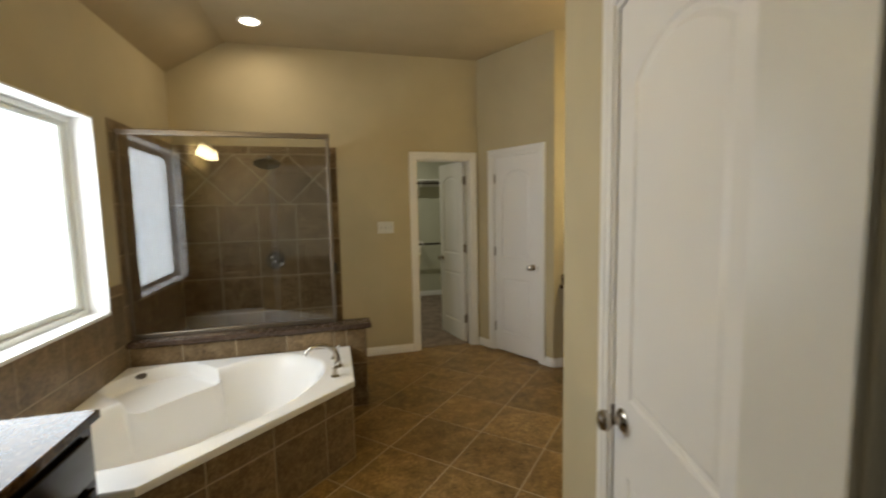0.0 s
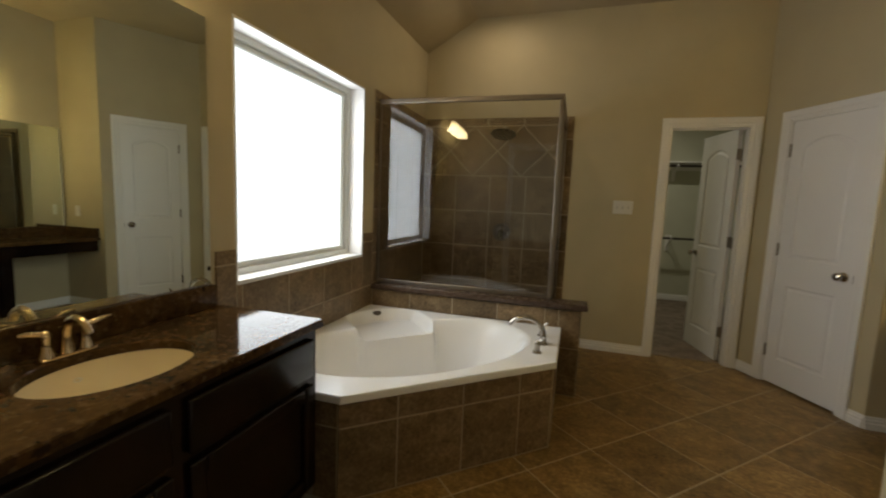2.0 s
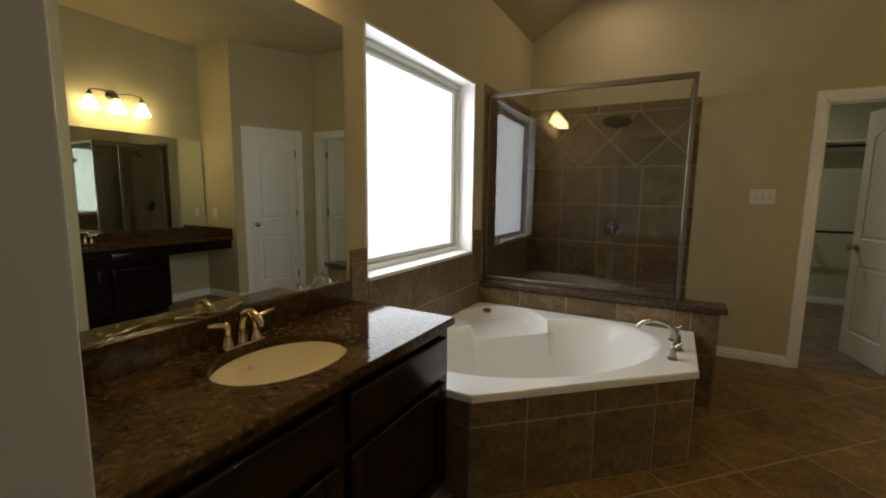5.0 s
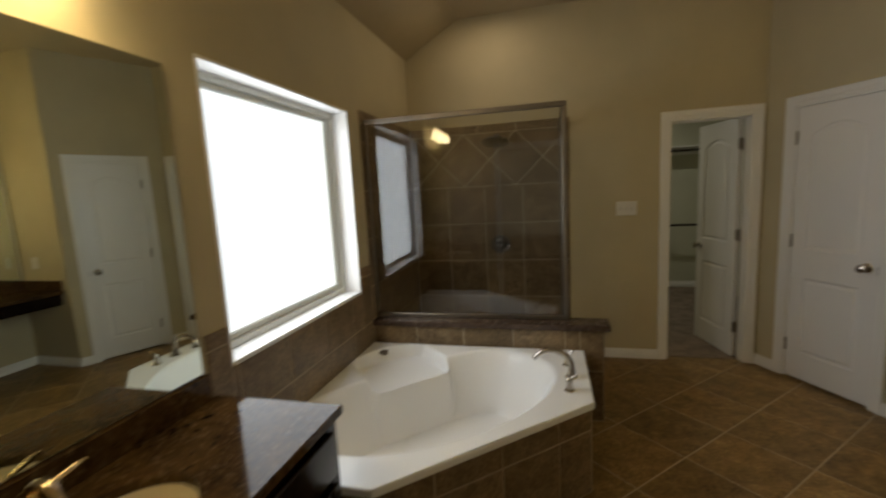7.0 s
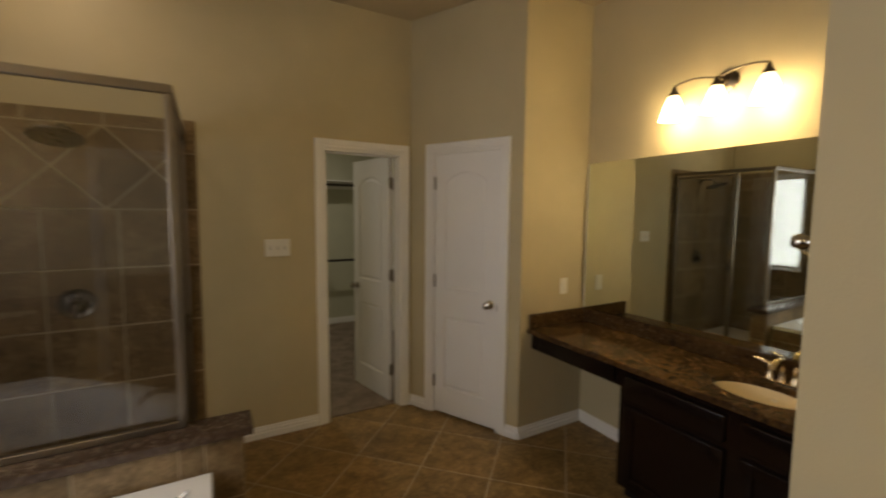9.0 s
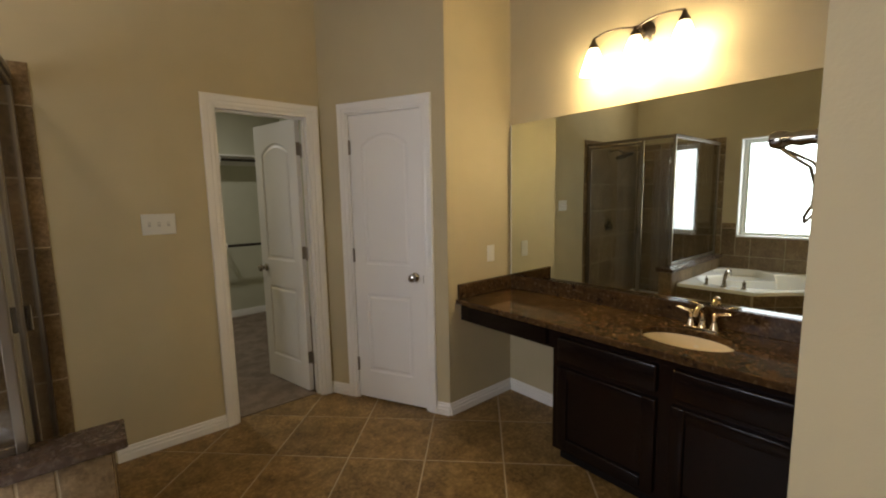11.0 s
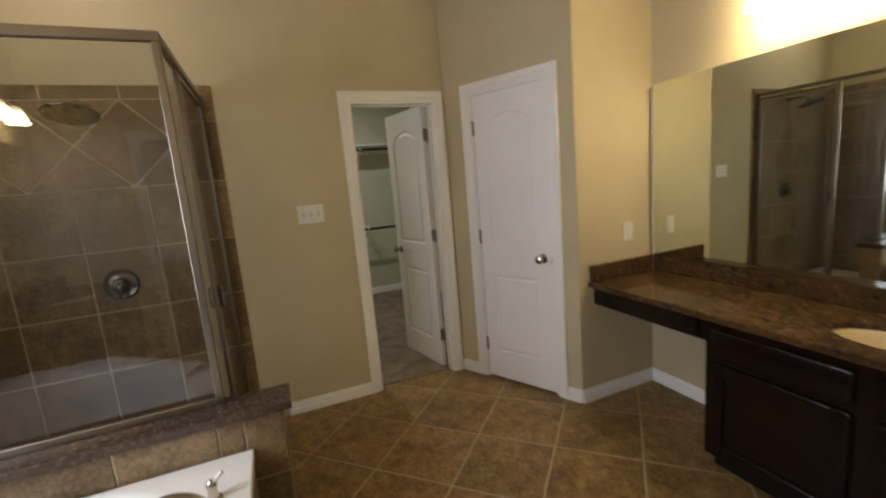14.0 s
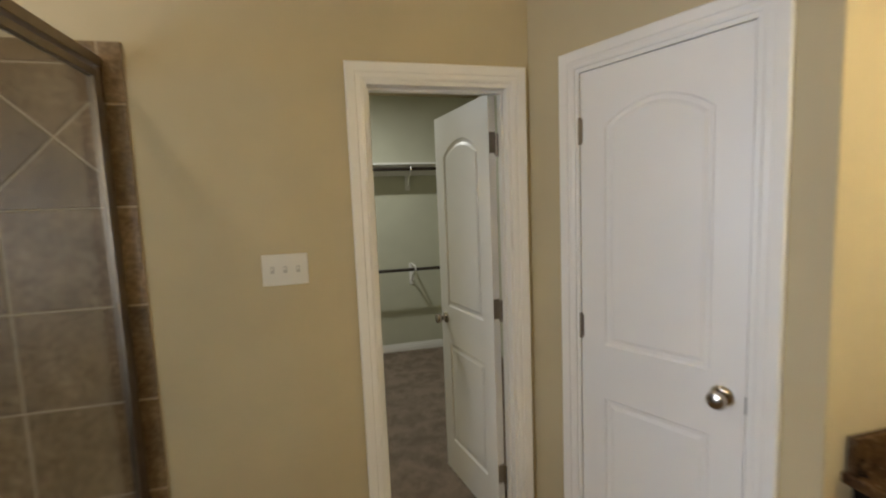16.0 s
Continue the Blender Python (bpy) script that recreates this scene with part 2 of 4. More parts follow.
def tube(bm, pts, radii, seg=12):
    """A round bar through points, with a radius at each."""
    pts = [Vector(p) for p in pts]
    if isinstance(radii, (int, float)):
        radii = [radii] * len(pts)
    rings, up = [], None
    for i, p in enumerate(pts):
        d = (pts[min(i + 1, len(pts) - 1)] - pts[max(i - 1, 0)]).normalized()
        if up is None:
            up = d.orthogonal().normalized()
        up = (up - d * up.dot(d)).normalized()
        side = d.cross(up)
        rings.append([bm.verts.new(p + radii[i] * (math.cos(2 * math.pi * k / seg) * up + math.sin(2 * math.pi * k / seg) * side)) for k in range(seg)])
    for a, b in zip(rings, rings[1:]):
        for k in range(seg):
            bm.faces.new((a[k], a[(k + 1) % seg], b[(k + 1) % seg], b[k]))
    bm.faces.new(rings[0][::-1])
    bm.faces.new(rings[-1])
    return bm


def sweep(bm, path, prof, closed=False):
    """A moulding: prof is (outward, proud) pairs; path runs in local x, z; the moulding stands proud along -y, outward is to the left of the path."""
    n = len(path)
    rings = []
    for i, (x, z) in enumerate(path):
        def seg_dir(a, b):
            v = Vector((b[0] - a[0], b[1] - a[1]))
            return v.normalized()
        d0 = seg_dir(path[i - 1], path[i]) if (i > 0 or closed) else seg_dir(path[i], path[i + 1])
        d1 = seg_dir(path[i], path[(i + 1) % n]) if (i < n - 1 or closed) else d0
        n0, n1 = Vector((-d0.y, d0.x)), Vector((-d1.y, d1.x))
        mit = (n0 + n1) / (1 + n0.dot(n1))
        rings.append([bm.verts.new((x + mit.x * o, -h, z + mit.y * o)) for o, h in prof])
    pairs = list(zip(rings, rings[1:])) + ([(rings[-1], rings[0])] if closed else [])
    for a, b in pairs:
        for k in range(len(prof)):
            j = (k + 1) % len(prof)
            bm.faces.new((a[k], a[j], b[j], b[k]))
    if not closed:
        bm.faces.new(rings[0])
        bm.faces.new(rings[-1][::-1])
    return bm


CASING = [(0, -0.003), (0, 0.009), (0.010, 0.013), (0.026, 0.011), (0.030, 0.015), (0.052, 0.017), (0.060, 0.018), (0.066, 0.012), (0.066, -0.003)]
BASE = [(0, -0.003), (0, 0.016), (0.040, 0.016), (0.043, 0.011), (0.047, 0.010), (0.058, 0.012), (0.062, 0.011), (0.065, 0.006), (0.078, 0.006), (0.084, 0.003), (0.084, -0.003)]


def baseboard(a, b, name="baseboard", z=0.0):
    """A baseboard on the wall line from a to b; the room lies to the right of a to b seen from above."""
    a, b = Vector((*a, z)), Vector((*b, z))
    d = b - a
    m = Matrix.Translation(a) @ Matrix.Rotation(math.atan2(d.y, d.x), 4, "Z")
    bm = sweep(bmesh.new(), [(0, 0), (d.length, 0)], BASE)
    ob = part(name, bm, TRIM, m=m)
    return tagged(ob, "white painted stepped wooden baseboard along the wall", "baseboard", kind="structure")


def prism(poly, z0, z1, inset=0.0):
    """A flat piece from a 2D outline, its top edge eased by inset."""
    n = len(poly)
    cx, cy = sum(p[0] for p in poly) / n, sum(p[1] for p in poly) / n
    verts = [(x, y, z0) for x, y in poly] + [(x, y, z1 - inset) for x, y in poly]
    for i in range(n):
        p, q, r = Vector(poly[i - 1]), Vector(poly[i]), Vector(poly[(i + 1) % n])
        d0, d1 = (q - p).normalized(), (r - q).normalized()
        n0, n1 = Vector((-d0.y, d0.x)), Vector((-d1.y, d1.x))
        den = max(0.3, 1 + n0.dot(n1))
        o = q + (n0 + n1) / den * inset
        verts.append((o.x, o.y, z1))
    faces = [tuple(range(2 * n, 3 * n))]
    for i in range(n):
        j = (i + 1) % n
        faces += [(i, j, n + j, n + i), (n + i, n + j, 2 * n + j, 2 * n + i)]
    return verts, faces


def clip(poly, inside, cross):
    out = []
    for i, q in enumerate(poly):
        p = poly[i - 1]
        if inside(q):
            if not inside(p):
                out.append(cross(p, q))
            out.append(q)
        elif inside(p):
            out.append(cross(p, q))
    return out


def clip_rect(poly, x0, x1, y0, y1):
    def at(axis, v):
        def f(p, q):
            k = (v - p[axis]) / (q[axis] - p[axis])
            return (p[0] + k * (q[0] - p[0]), p[1] + k * (q[1] - p[1]))
        return f
    for axis, v, s in ((0, x0, 1), (0, x1, -1), (1, y0, 1), (1, y1, -1)):
        if poly:
            poly = clip(poly, lambda p: s * (p[axis] - v) >= -1e-9, at(axis, v))
    clean = []
    for p in poly:
        if not clean or (Vector(p) - Vector(clean[-1])).length > 1e-4:
            clean.append(p)
    if len(clean) > 2 and (Vector(clean[0]) - Vector(clean[-1])).length < 1e-4:
        clean.pop()
    area = sum(clean[i - 1][0] * clean[i][1] - clean[i][0] * clean[i - 1][1] for i in range(len(clean))) / 2 if len(clean) > 2 else 0
    return clean if area > 4e-4 else []


piece_meshes = {}


def piece(poly, parent, mat, m, thick=0.009, name="tile"):
    """One tile, an object of its own; alike outlines share a mesh."""
    c = (sum(p[0] for p in poly) / len(poly), sum(p[1] for p in poly) / len(poly))
    local = [(p[0] - c[0], p[1] - c[1]) for p in poly]
    key = (mat.name, thick, tuple((round(x, 4), round(y, 4)) for x, y in local))
    if key not in piece_meshes:
        me = bpy.data.meshes.new(name)
        me.from_pydata(*[prism(local, 0.0, thick, 0.0018)[0], [], prism(local, 0.0, thick, 0.0018)[1]])
        me.materials.append(mat)
        piece_meshes[key] = me
    ob = new(name, piece_meshes[key])
    place(ob, parent, m @ Matrix.Translation((c[0], c[1], 0)))
    return ob


def rects_minus(r, h):
    x0, x1, y0, y1 = r
    a0, a1, b0, b1 = h
    if a0 >= x1 or a1 <= x0 or b0 >= y1 or b1 <= y0:
        return [r]
    out = []
    if a0 > x0:
        out.append((x0, a0, y0, y1))
    if a1 < x1:
        out.append((a1, x1, y0, y1))
    m0, m1 = max(x0, a0), min(x1, a1)
    if b0 > y0:
        out.append((m0, m1, y0, b0))
    if b1 < y1:
        out.append((m0, m1, b1, y1))
    return out


def tiling(parent, mat, m, us, vs, holes=(), gap=0.004, skip=()):
    """Tiles between the joint lines us and vs of a surface, with openings left out."""
    for i in range(len(us) - 1):
        for j in range(len(vs) - 1):
            if (i, j) in skip:
                continue
            cells = [(us[i], us[i + 1], vs[j], vs[j + 1])]
            for h in holes:
                cells = [c for r in cells for c in rects_minus(r, h)]
            for x0, x1, y0, y1 in cells:
                x0, x1, y0, y1 = x0 + gap / 2, x1 - gap / 2, y0 + gap / 2, y1 - gap / 2
                if x1 - x0 > 0.012 and y1 - y0 > 0.012:
                    piece([(x0, y0), (x1, y0), (x1, y1), (x0, y1)], parent, mat, m)


def face_frame(origin, udir, vdir):
    """Local x along udir, y along vdir, z out of the surface."""
    u, v = Vector(udir).normalized(), Vector(vdir).normalized()
    w = u.cross(v)
    m = Matrix((u, v, w)).transposed().to_4x4()
    return Matrix.Translation(origin) @ m


# ---- structure ----
FAR, RIGHT, TOP = 5.5, 3.95, 3.06
RET = 4.633
CORNER_A, CORNER_B = Vector((2.915, FAR, 0)), Vector((3.341, RET, 0))
LIN = CORNER_B - CORNER_A
LIN_LEN = LIN.length
LIN_M = Matrix.Translation(CORNER_A) @ Matrix.Rotation(math.atan2(LIN.y, LIN.x), 4, "Z")
BOX_X, BOX_Y = 2.305, 2.708
ENTRY = (1.45, 1.565)


def wall(name, bm, mat=WALL, m=None, label="tan painted drywall wall with orange peel texture"):
    return tagged(part(name, bm, mat, m=m), label, "wall", kind="structure")


W1 = (2.98, 4.210, 0.893, 2.11)
wall("wall_west", boxes(
    (-0.16, 0, 1.45, W1[0], 0, 3.1), (-0.16, 0, W1[0], W1[1], 0, W1[2]), (-0.16, 0, W1[0], W1[1], W1[3], 3.1), (-0.16, 0, W1[1], 5.615, 0, 3.1)))
C0, C1, CZ = 2.231, 2.832, 2.04
wall("wall_north", boxes((0, C0, FAR, FAR + 0.115, 0, 3.1), (C0, C1, FAR, FAR + 0.115, CZ, 3.1), (C1, 3.06, FAR, FAR + 0.115, 0, 3.1)))
D0, D1 = 0.222, 0.806
wall("wall_linen", boxes((0, D0, 0, 0.1, 0, 3.1), (D0, D1, 0, 0.1, CZ, 3.1), (D1, LIN_LEN, 0, 0.1, 0, 3.1)), m=LIN_M)
wall("wall_return", boxes((3.345, RIGHT + 0.115, RET + 0.0, RET + 0.1, 0, 3.1)))
wall("wall_east", boxes((RIGHT, RIGHT + 0.115, BOX_Y - 0.115, RET, 0, 3.1)))
TOILET_A = Vector((BOX_X, BOX_Y, 0))
TOILET_M = Matrix.Translation(TOILET_A) @ Matrix.Rotation(math.atan2(-0.957, -0.292), 4, "Z")
T0, T1 = 0.560, 1.180
wall("wall_toilet_room", boxes((0.0, T0, 0.0, 0.115, 0, 3.1), (T0, T1, 0.0, 0.115, CZ, 3.1), (T1, 1.27, 0.0, 0.115, 0, 3.1)), m=TOILET_M)
wall("wall_vanity_end", boxes((BOX_X + 0.004, RIGHT, BOX_Y - 0.115, BOX_Y - 0.001, 0, 3.1)))
E0, E1 = 0.74, 1.90
wall("wall_entry", boxes((0, E0, *ENTRY, 0, 3.1), (E0, E1, *ENTRY, 2.09, 3.1), (E1, 4.2, *ENTRY, 0, 3.1)))
wall("wall_bedroom", boxes((-1.6, -1.5, -2.5, 1.45, 0, 2.75), (4.2, 4.3, -2.5, 1.565, 0, 2.75), (-1.5, 4.2, -2.5, -2.4, 0, 2.75), (-1.5, 0, 1.45, 1.565, 0, 2.75)))
wall("wall_toilet_back", boxes((RIGHT + 0.115, RIGHT + 0.2, ENTRY[1], BOX_Y - 0.115, 0, 3.1)))

bm = bmesh.new()
for q in ([(-0.16, 1.45), (0.5, 1.45), (0.5, 5.615), (-0.16, 5.615)],):
    a = [bm.verts.new((x, y, TOP - (0.5 - x) * 0.58)) for x, y in q]
    b = [bm.verts.new((x, y, TOP + 0.12 - (0.5 - x) * 0.58)) for x, y in q]
    bm.faces.new(a), bm.faces.new(b[::-1])
    for i in range(4):
        j = (i + 1) % 4
        bm.faces.new((a[i], a[j], b[j], b[i]))
box(bm, 0.5, 4.2, 1.45, 5.75, TOP, TOP + 0.12)
tagged(part("ceiling", bm, CEILING), "tan painted ceiling, sloped down towards the window wall", "ceiling", kind="structure")
tagged(part("ceiling_closet", boxes((1.2, 4.6, 5.615, 8.45, 2.72, 2.8)), CEILING), "painted drywall closet ceiling", "ceiling", kind="structure")
tagged(part("ceiling_bedroom", boxes((-1.6, 4.3, -2.5, 1.45, 2.75, 2.85)), CEILING), "painted bedroom ceiling", "ceiling", kind="structure")

floor = tagged(part("floor", boxes((-0.16, 4.3, 1.45, 5.56, -0.1, -0.002)), GROUT), "brown ceramic tile floor laid diagonally with tan grout", "floor", kind="structure")
tagged(part("floor_closet", boxes((1.2, 4.6, 5.56, 8.45, -0.1, 0.006)), CARPET), "taupe cut-pile carpet with vacuum marks", "carpet", kind="structure")
tagged(part("floor_bedroom", boxes((-1.6, 4.3, -2.5, 1.45, -0.1, 0.006)), CARPET), "taupe bedroom carpet", "carpet", kind="structure")
for nm, lims in (("wall_closet_back", (1.2, 4.6, 8.30, 8.42, 0, 2.8)), ("wall_closet_west", (1.2, 1.3, 5.615, 8.3, 0, 2.8)), ("wall_closet_east", (3.62, 3.72, 5.9, 8.3, 0, 2.8)), ("wall_closet_front", (1.3, 2.0, 5.616, 5.626, 0, 2.8))):
    wall(nm, boxes(lims), CLOSET_WALL, label="pale greenish painted closet wall")
wall("wall_closet_linen", boxes((3.05, 3.72, 5.62, 5.9, 0, 2.8)), CLOSET_WALL, label="pale painted closet wall beside the door")

# baseboards (the room to the right of each run)
baseboard((1.60, FAR), (2.165, FAR))
baseboard((2.898, FAR), (2.915, FAR))


def along(t):
    p = CORNER_A + LIN * (t / LIN_LEN)
    return (p.x, p.y)


baseboard(along(0.0), along(0.156))
baseboard(along(0.872), along(LIN_LEN))
baseboard((CORNER_B.x, RET), (RIGHT, RET))
baseboard((RIGHT, RET), (RIGHT, 3.90))
baseboard((1.3, 8.30), (3.62, 8.30), z=0.006)

# ---- doors ----


def door_leaf(parent, m, w, h=2.02, th=0.035, hinge_left=True):
    """A moulded two-panel door with an arched upper panel: local x across, z up, front at y=0, back at y=th."""
    s = 0.095

    def outline(x0, x1, z0, z1, arch):
        pts = [(x0, z0), (x1, z0)]
        if arch:
            for i in range(13):
                k = i / 12
                x = x1 + (x0 - x1) * k
                pts.append((x, z1 + arch * math.sin(math.pi * k) ** 0.8))
        else:
            pts += [(x1, z1), (x0, z1)]
        return pts

    def shrink(pts, d):
        n, out = len(pts), []
        for i in range(n):
            p, q, r = Vector(pts[i - 1]), Vector(pts[i]), Vector(pts[(i + 1) % n])
            d0, d1 = (q - p).normalized(), (r - q).normalized()
            n0, n1 = Vector((-d0.y, d0.x)), Vector((-d1.y, d1.x))
            o = q + (n0 + n1) / max(0.4, 1 + n0.dot(n1)) * d
            out.append((o.x, o.y))
        return out

    panels = [outline(s, w - s, 0.20, 0.775, 0), outline(s, w - s, 0.985, 1.80, 0.075)]
    bm = bmesh.new()
    rims = []
    for y, sgn in ((0.0, 1), (th, -1)):
        rect = [bm.verts.new((x, y, z)) for x, z in ((0, 0), (w, 0), (w, h), (0, h))]
        rims.append(rect)
        edges = [bm.edges.new((rect[i], rect[(i + 1) % 4])) for i in range(4)]
        for p in panels:
            loops = [[bm.verts.new((x, y + sgn * dep, z)) for x, z in shrink(p, off)] for off, dep in ((0, 0), (0.007, 0.006), (0.020, 0.007), (0.034, 0.0015))]
            n = len(p)
            edges += [bm.edges.new((loops[0][i], loops[0][(i + 1) % n])) for i in range(n)]
            for a, b in zip(loops, loops[1:]):
                for i in range(n):
                    bm.faces.new((a[i], a[(i + 1) % n], b[(i + 1) % n], b[i]))
            bm.faces.new(loops[-1])
        bmesh.ops.triangle_fill(bm, use_beauty=True, use_dissolve=False, edges=edges)
    for i in range(4):
        j = (i + 1) % 4
        bm.faces.new((rims[0][i], rims[0][j], rims[1][j], rims[1][i]))
    leaf = part("door_leaf", bm, DOOR, parent, m=m)
    kx = w - 0.062 if hinge_left else 0.062
    for side in (0, 1):
        turn = Matrix.Translation((kx, th if side else 0, 0.915)) @ Matrix.Rotation(radians(-90 if side else 90), 4, "X")
        bm = lathe(bmesh.new(), [(0, -0.001), (0.032, -0.001), (0.032, 0.004), (0.026, 0.009), (0.013, 0.012), (0.011, 0.026), (0.018, 0.033), (0.027, 0.042), (0.0285, 0.052), (0.024, 0.062), (0.012, 0.067), (0, 0.068)], turn)
        part("door_knob", bm, NICKEL, leaf, "brushed nickel round door knob", True)
    return leaf


def hinges(parent, m, x, y, th=0.035, zs=(0.26, 1.06, 1.81)):
    for z in zs:
        bm = lathe(bmesh.new(), [(0, -0.05), (0.006, -0.05), (0.0065, 0.05), (0, 0.05)], Matrix.Translation((x, y, z)), 10)
        box(bm, x - 0.011, x + 0.011, y - 0.001, y + 0.003, z - 0.044, z + 0.044)
        part("hinge", bm, HINGE, parent, "satin nickel butt hinge", m=m)


def door_frame(name, m, x0, x1, z1, depth, label, back=True):
    """Jambs in the opening and casings on both faces: local y into the wall."""
    t = 0.015
    top = tagged(part(name, boxes((x0, x0 + t, -0.002, depth + 0.002, 0, z1), (x1 - t, x1, -0.002, depth + 0.002, 0, z1), (x0 + t, x1 - t, -0.002, depth + 0.002, z1 - t, z1)), TRIM, m=m), label, "door", kind="structure")
    part("casing", sweep(bmesh.new(), [(x1, 0), (x1, z1), (x0, z1), (x0, 0)][::-1], CASING), TRIM, top, m=m)
    if back:
        mb = m @ Matrix.Translation((x0 + x1, depth, 0)) @ Matrix.Rotation(math.pi, 4, "Z")
        part("casing", sweep(bmesh.new(), [(x0, 0), (x0, z1), (x1, z1), (x1, 0)], CASING), TRIM, top, m=mb)
    return top


def stop(parent, m, x0, x1, z1, y):
    t = 0.011
    part("door_stop", boxes((x0 + 0.015, x0 + 0.015 + t, y, y + 0.03, 0, z1 - 0.015), (x1 - 0.015 - t, x1 - 0.015, y, y + 0.03, 0, z1 - 0.015), (x0 + 0.015 + t, x1 - 0.015 - t, y, y + 0.03, z1 - 0.015 - t, z1 - 0.015)), TRIM, parent, m=m)


NORTH_M = Matrix.Translation((0, FAR, 0))
closet_door = door_frame("door_1", NORTH_M, C0, C1, CZ, 0.115, "white moulded two-panel closet door standing open into the closet")
stop(closet_door, NORTH_M, C0, C1, CZ, 0.045)
CW = C1 - C0 - 0.036
SWING = 78
leaf_m = Matrix.Translation((C1 - 0.027, FAR + 0.116, 0.012)) @ Matrix.Rotation(radians(180 - SWING), 4, "Z") @ Matrix.Translation((0, -0.0, 0))
door_leaf(closet_door, leaf_m, CW)
hinges(closet_door, NORTH_M, C1 - 0.021, 0.113)
for hz in (0.26, 1.06, 1.81):
    part("hinge_plate", boxes((-0.0025, -0.0003, 0.002, 0.033, hz - 0.046, hz + 0.046)), HINGE, closet_door, "satin nickel hinge plate", m=leaf_m)

linen_door = door_frame("door_2", LIN_M, D0, D1, CZ, 0.1, "white moulded two-panel linen closet door, closed", back=False)
door_leaf(linen_door, LIN_M @ Matrix.Translation((D0 + 0.018, 0.004, 0.014)), D1 - D0 - 0.036, 2.008)
hinges(linen_door, LIN_M, D0 + 0.0165, 0.0)
# near-black block fills the opening behind the closed leaf, standing in for shade
part("gap_shade_block", boxes((D0 + 0.016, D1 - 0.016, 0.05, 0.1, 0, CZ - 0.016)), DARK, linen_door, m=LIN_M)

toilet_door = door_frame("door_3", TOILET_M, T0, T1, CZ, 0.115, "white moulded two-panel toilet room door, closed", back=False)
door_leaf(toilet_door, TOILET_M @ Matrix.Translation((T0 + 0.018, 0.006, 0.014)), T1 - T0 - 0.036, 2.008, hinge_left=False)

ENTRY_M = Matrix.Translation((0, ENTRY[1], 0)) @ Matrix.Rotation(math.pi, 4, "Z")
door_frame("door_4", ENTRY_M, -E1, -E0, 2.09, 0.115, "white cased opening between bedroom and bathroom")

# ---- windows ----


def window(name, y0, y1, z0, z1, glow, reveal, depth, width, label):
    """A frame set back by depth in a lined opening, with an obscured pane and the sky behind it."""
    t = 0.012
    top = tagged(part(name, boxes((-0.15, 0.003, y0, y0 + t, z0, z1), (-0.15, 0.003, y1 - t, y1, z0, z1), (-0.15, 0.003, y0 + t, y1 - t, z1 - t, z1)), reveal), label, "window", kind="structure")
    part("window_sill", box(bmesh.new(), -0.15, 0.012, y0 + t, y1 - t, z0 - 0.002, z0 + 0.018, 0.004, 2), reveal, top)
    a, b, c, d = y0 + t, y1 - t, z0 + 0.018, z1 - t

    def ring(w, x0, x1, inset):
        p, q, r, s = a + inset, b - inset, c + inset, d - inset
        return boxes((x0, x1, p, p + w, r, s), (x0, x1, q - w, q, r, s), (x0, x1, p + w, q - w, r, r + w), (x0, x1, p + w, q - w, s - w, s), bevel=0.003)
    part("window_frame", ring(width, -depth - 0.052, -depth, 0.0), VINYL, top)
    part("glazing_bead", ring(width * 0.8, -depth - 0.048, -depth - 0.020, width), VINYL, top)
    g = width * 1.75
    part("pane", boxes((-depth - 0.038, -depth - 0.034, a + g, b - g, c + g, d - g)), FROST, top).visible_shadow = False
    back = part("backdrop", boxes((-0.175, -0.165, y0 - 0.05, y1 + 0.05, z0 - 0.05, z1 + 0.05)), glow)
    tagged(back, "bright overcast sky beyond the frosted window", "backdrop", kind="structure")
    return top


window("window_1", *W1, DAYGLOW, TRIM, 0.106, 0.033, "white vinyl picture window with obscured glass above the tub")

# ---- counters, sinks, faucets ----


def oval_slab(x0, x1, y0, y1, z0, z1, cx, cy, rx, ry, seg=48):
    """A slab with eased edges and an oval cut-out."""
    bm = bmesh.new()
    e = 0.004
    levels = [(z0, 0.0, 0.0), (z1 - e, 0.0, 0.0), (z1, e, e)]
    outer, inner = [], []
    for z, o, i in levels:
        outer.append([bm.verts.new(p) for p in ((x0 + o, y0 + o, z), (x1 - o, y0 + o, z), (x1 - o, y1 - o, z), (x0 + o, y1 - o, z))])
        inner.append([bm.verts.new((cx + (rx + i) * math.cos(2 * math.pi * k / seg), cy + (ry + i) * math.sin(2 * math.pi * k / seg), z)) for k in range(seg)])
    for a, b in zip(outer, outer[1:]):
        for i in range(4):
            bm.faces.new((a[i], a[(i + 1) % 4], b[(i + 1) % 4], b[i]))
    for a, b in zip(inner, inner[1:]):
        for i in range(seg):
            bm.faces.new((a[i], a[(i + 1) % seg], b[(i + 1) % seg], b[i]))
    for k in (0, 2):
        ed = [bm.edges.get((outer[k][i], outer[k][(i + 1) % 4])) for i in range(4)] + [bm.edges.get((inner[k][i], inner[k][(i + 1) % seg])) for i in range(seg)]
        bmesh.ops.triangle_fill(bm, use_beauty=True, use_dissolve=False, edges=ed)
    return bm


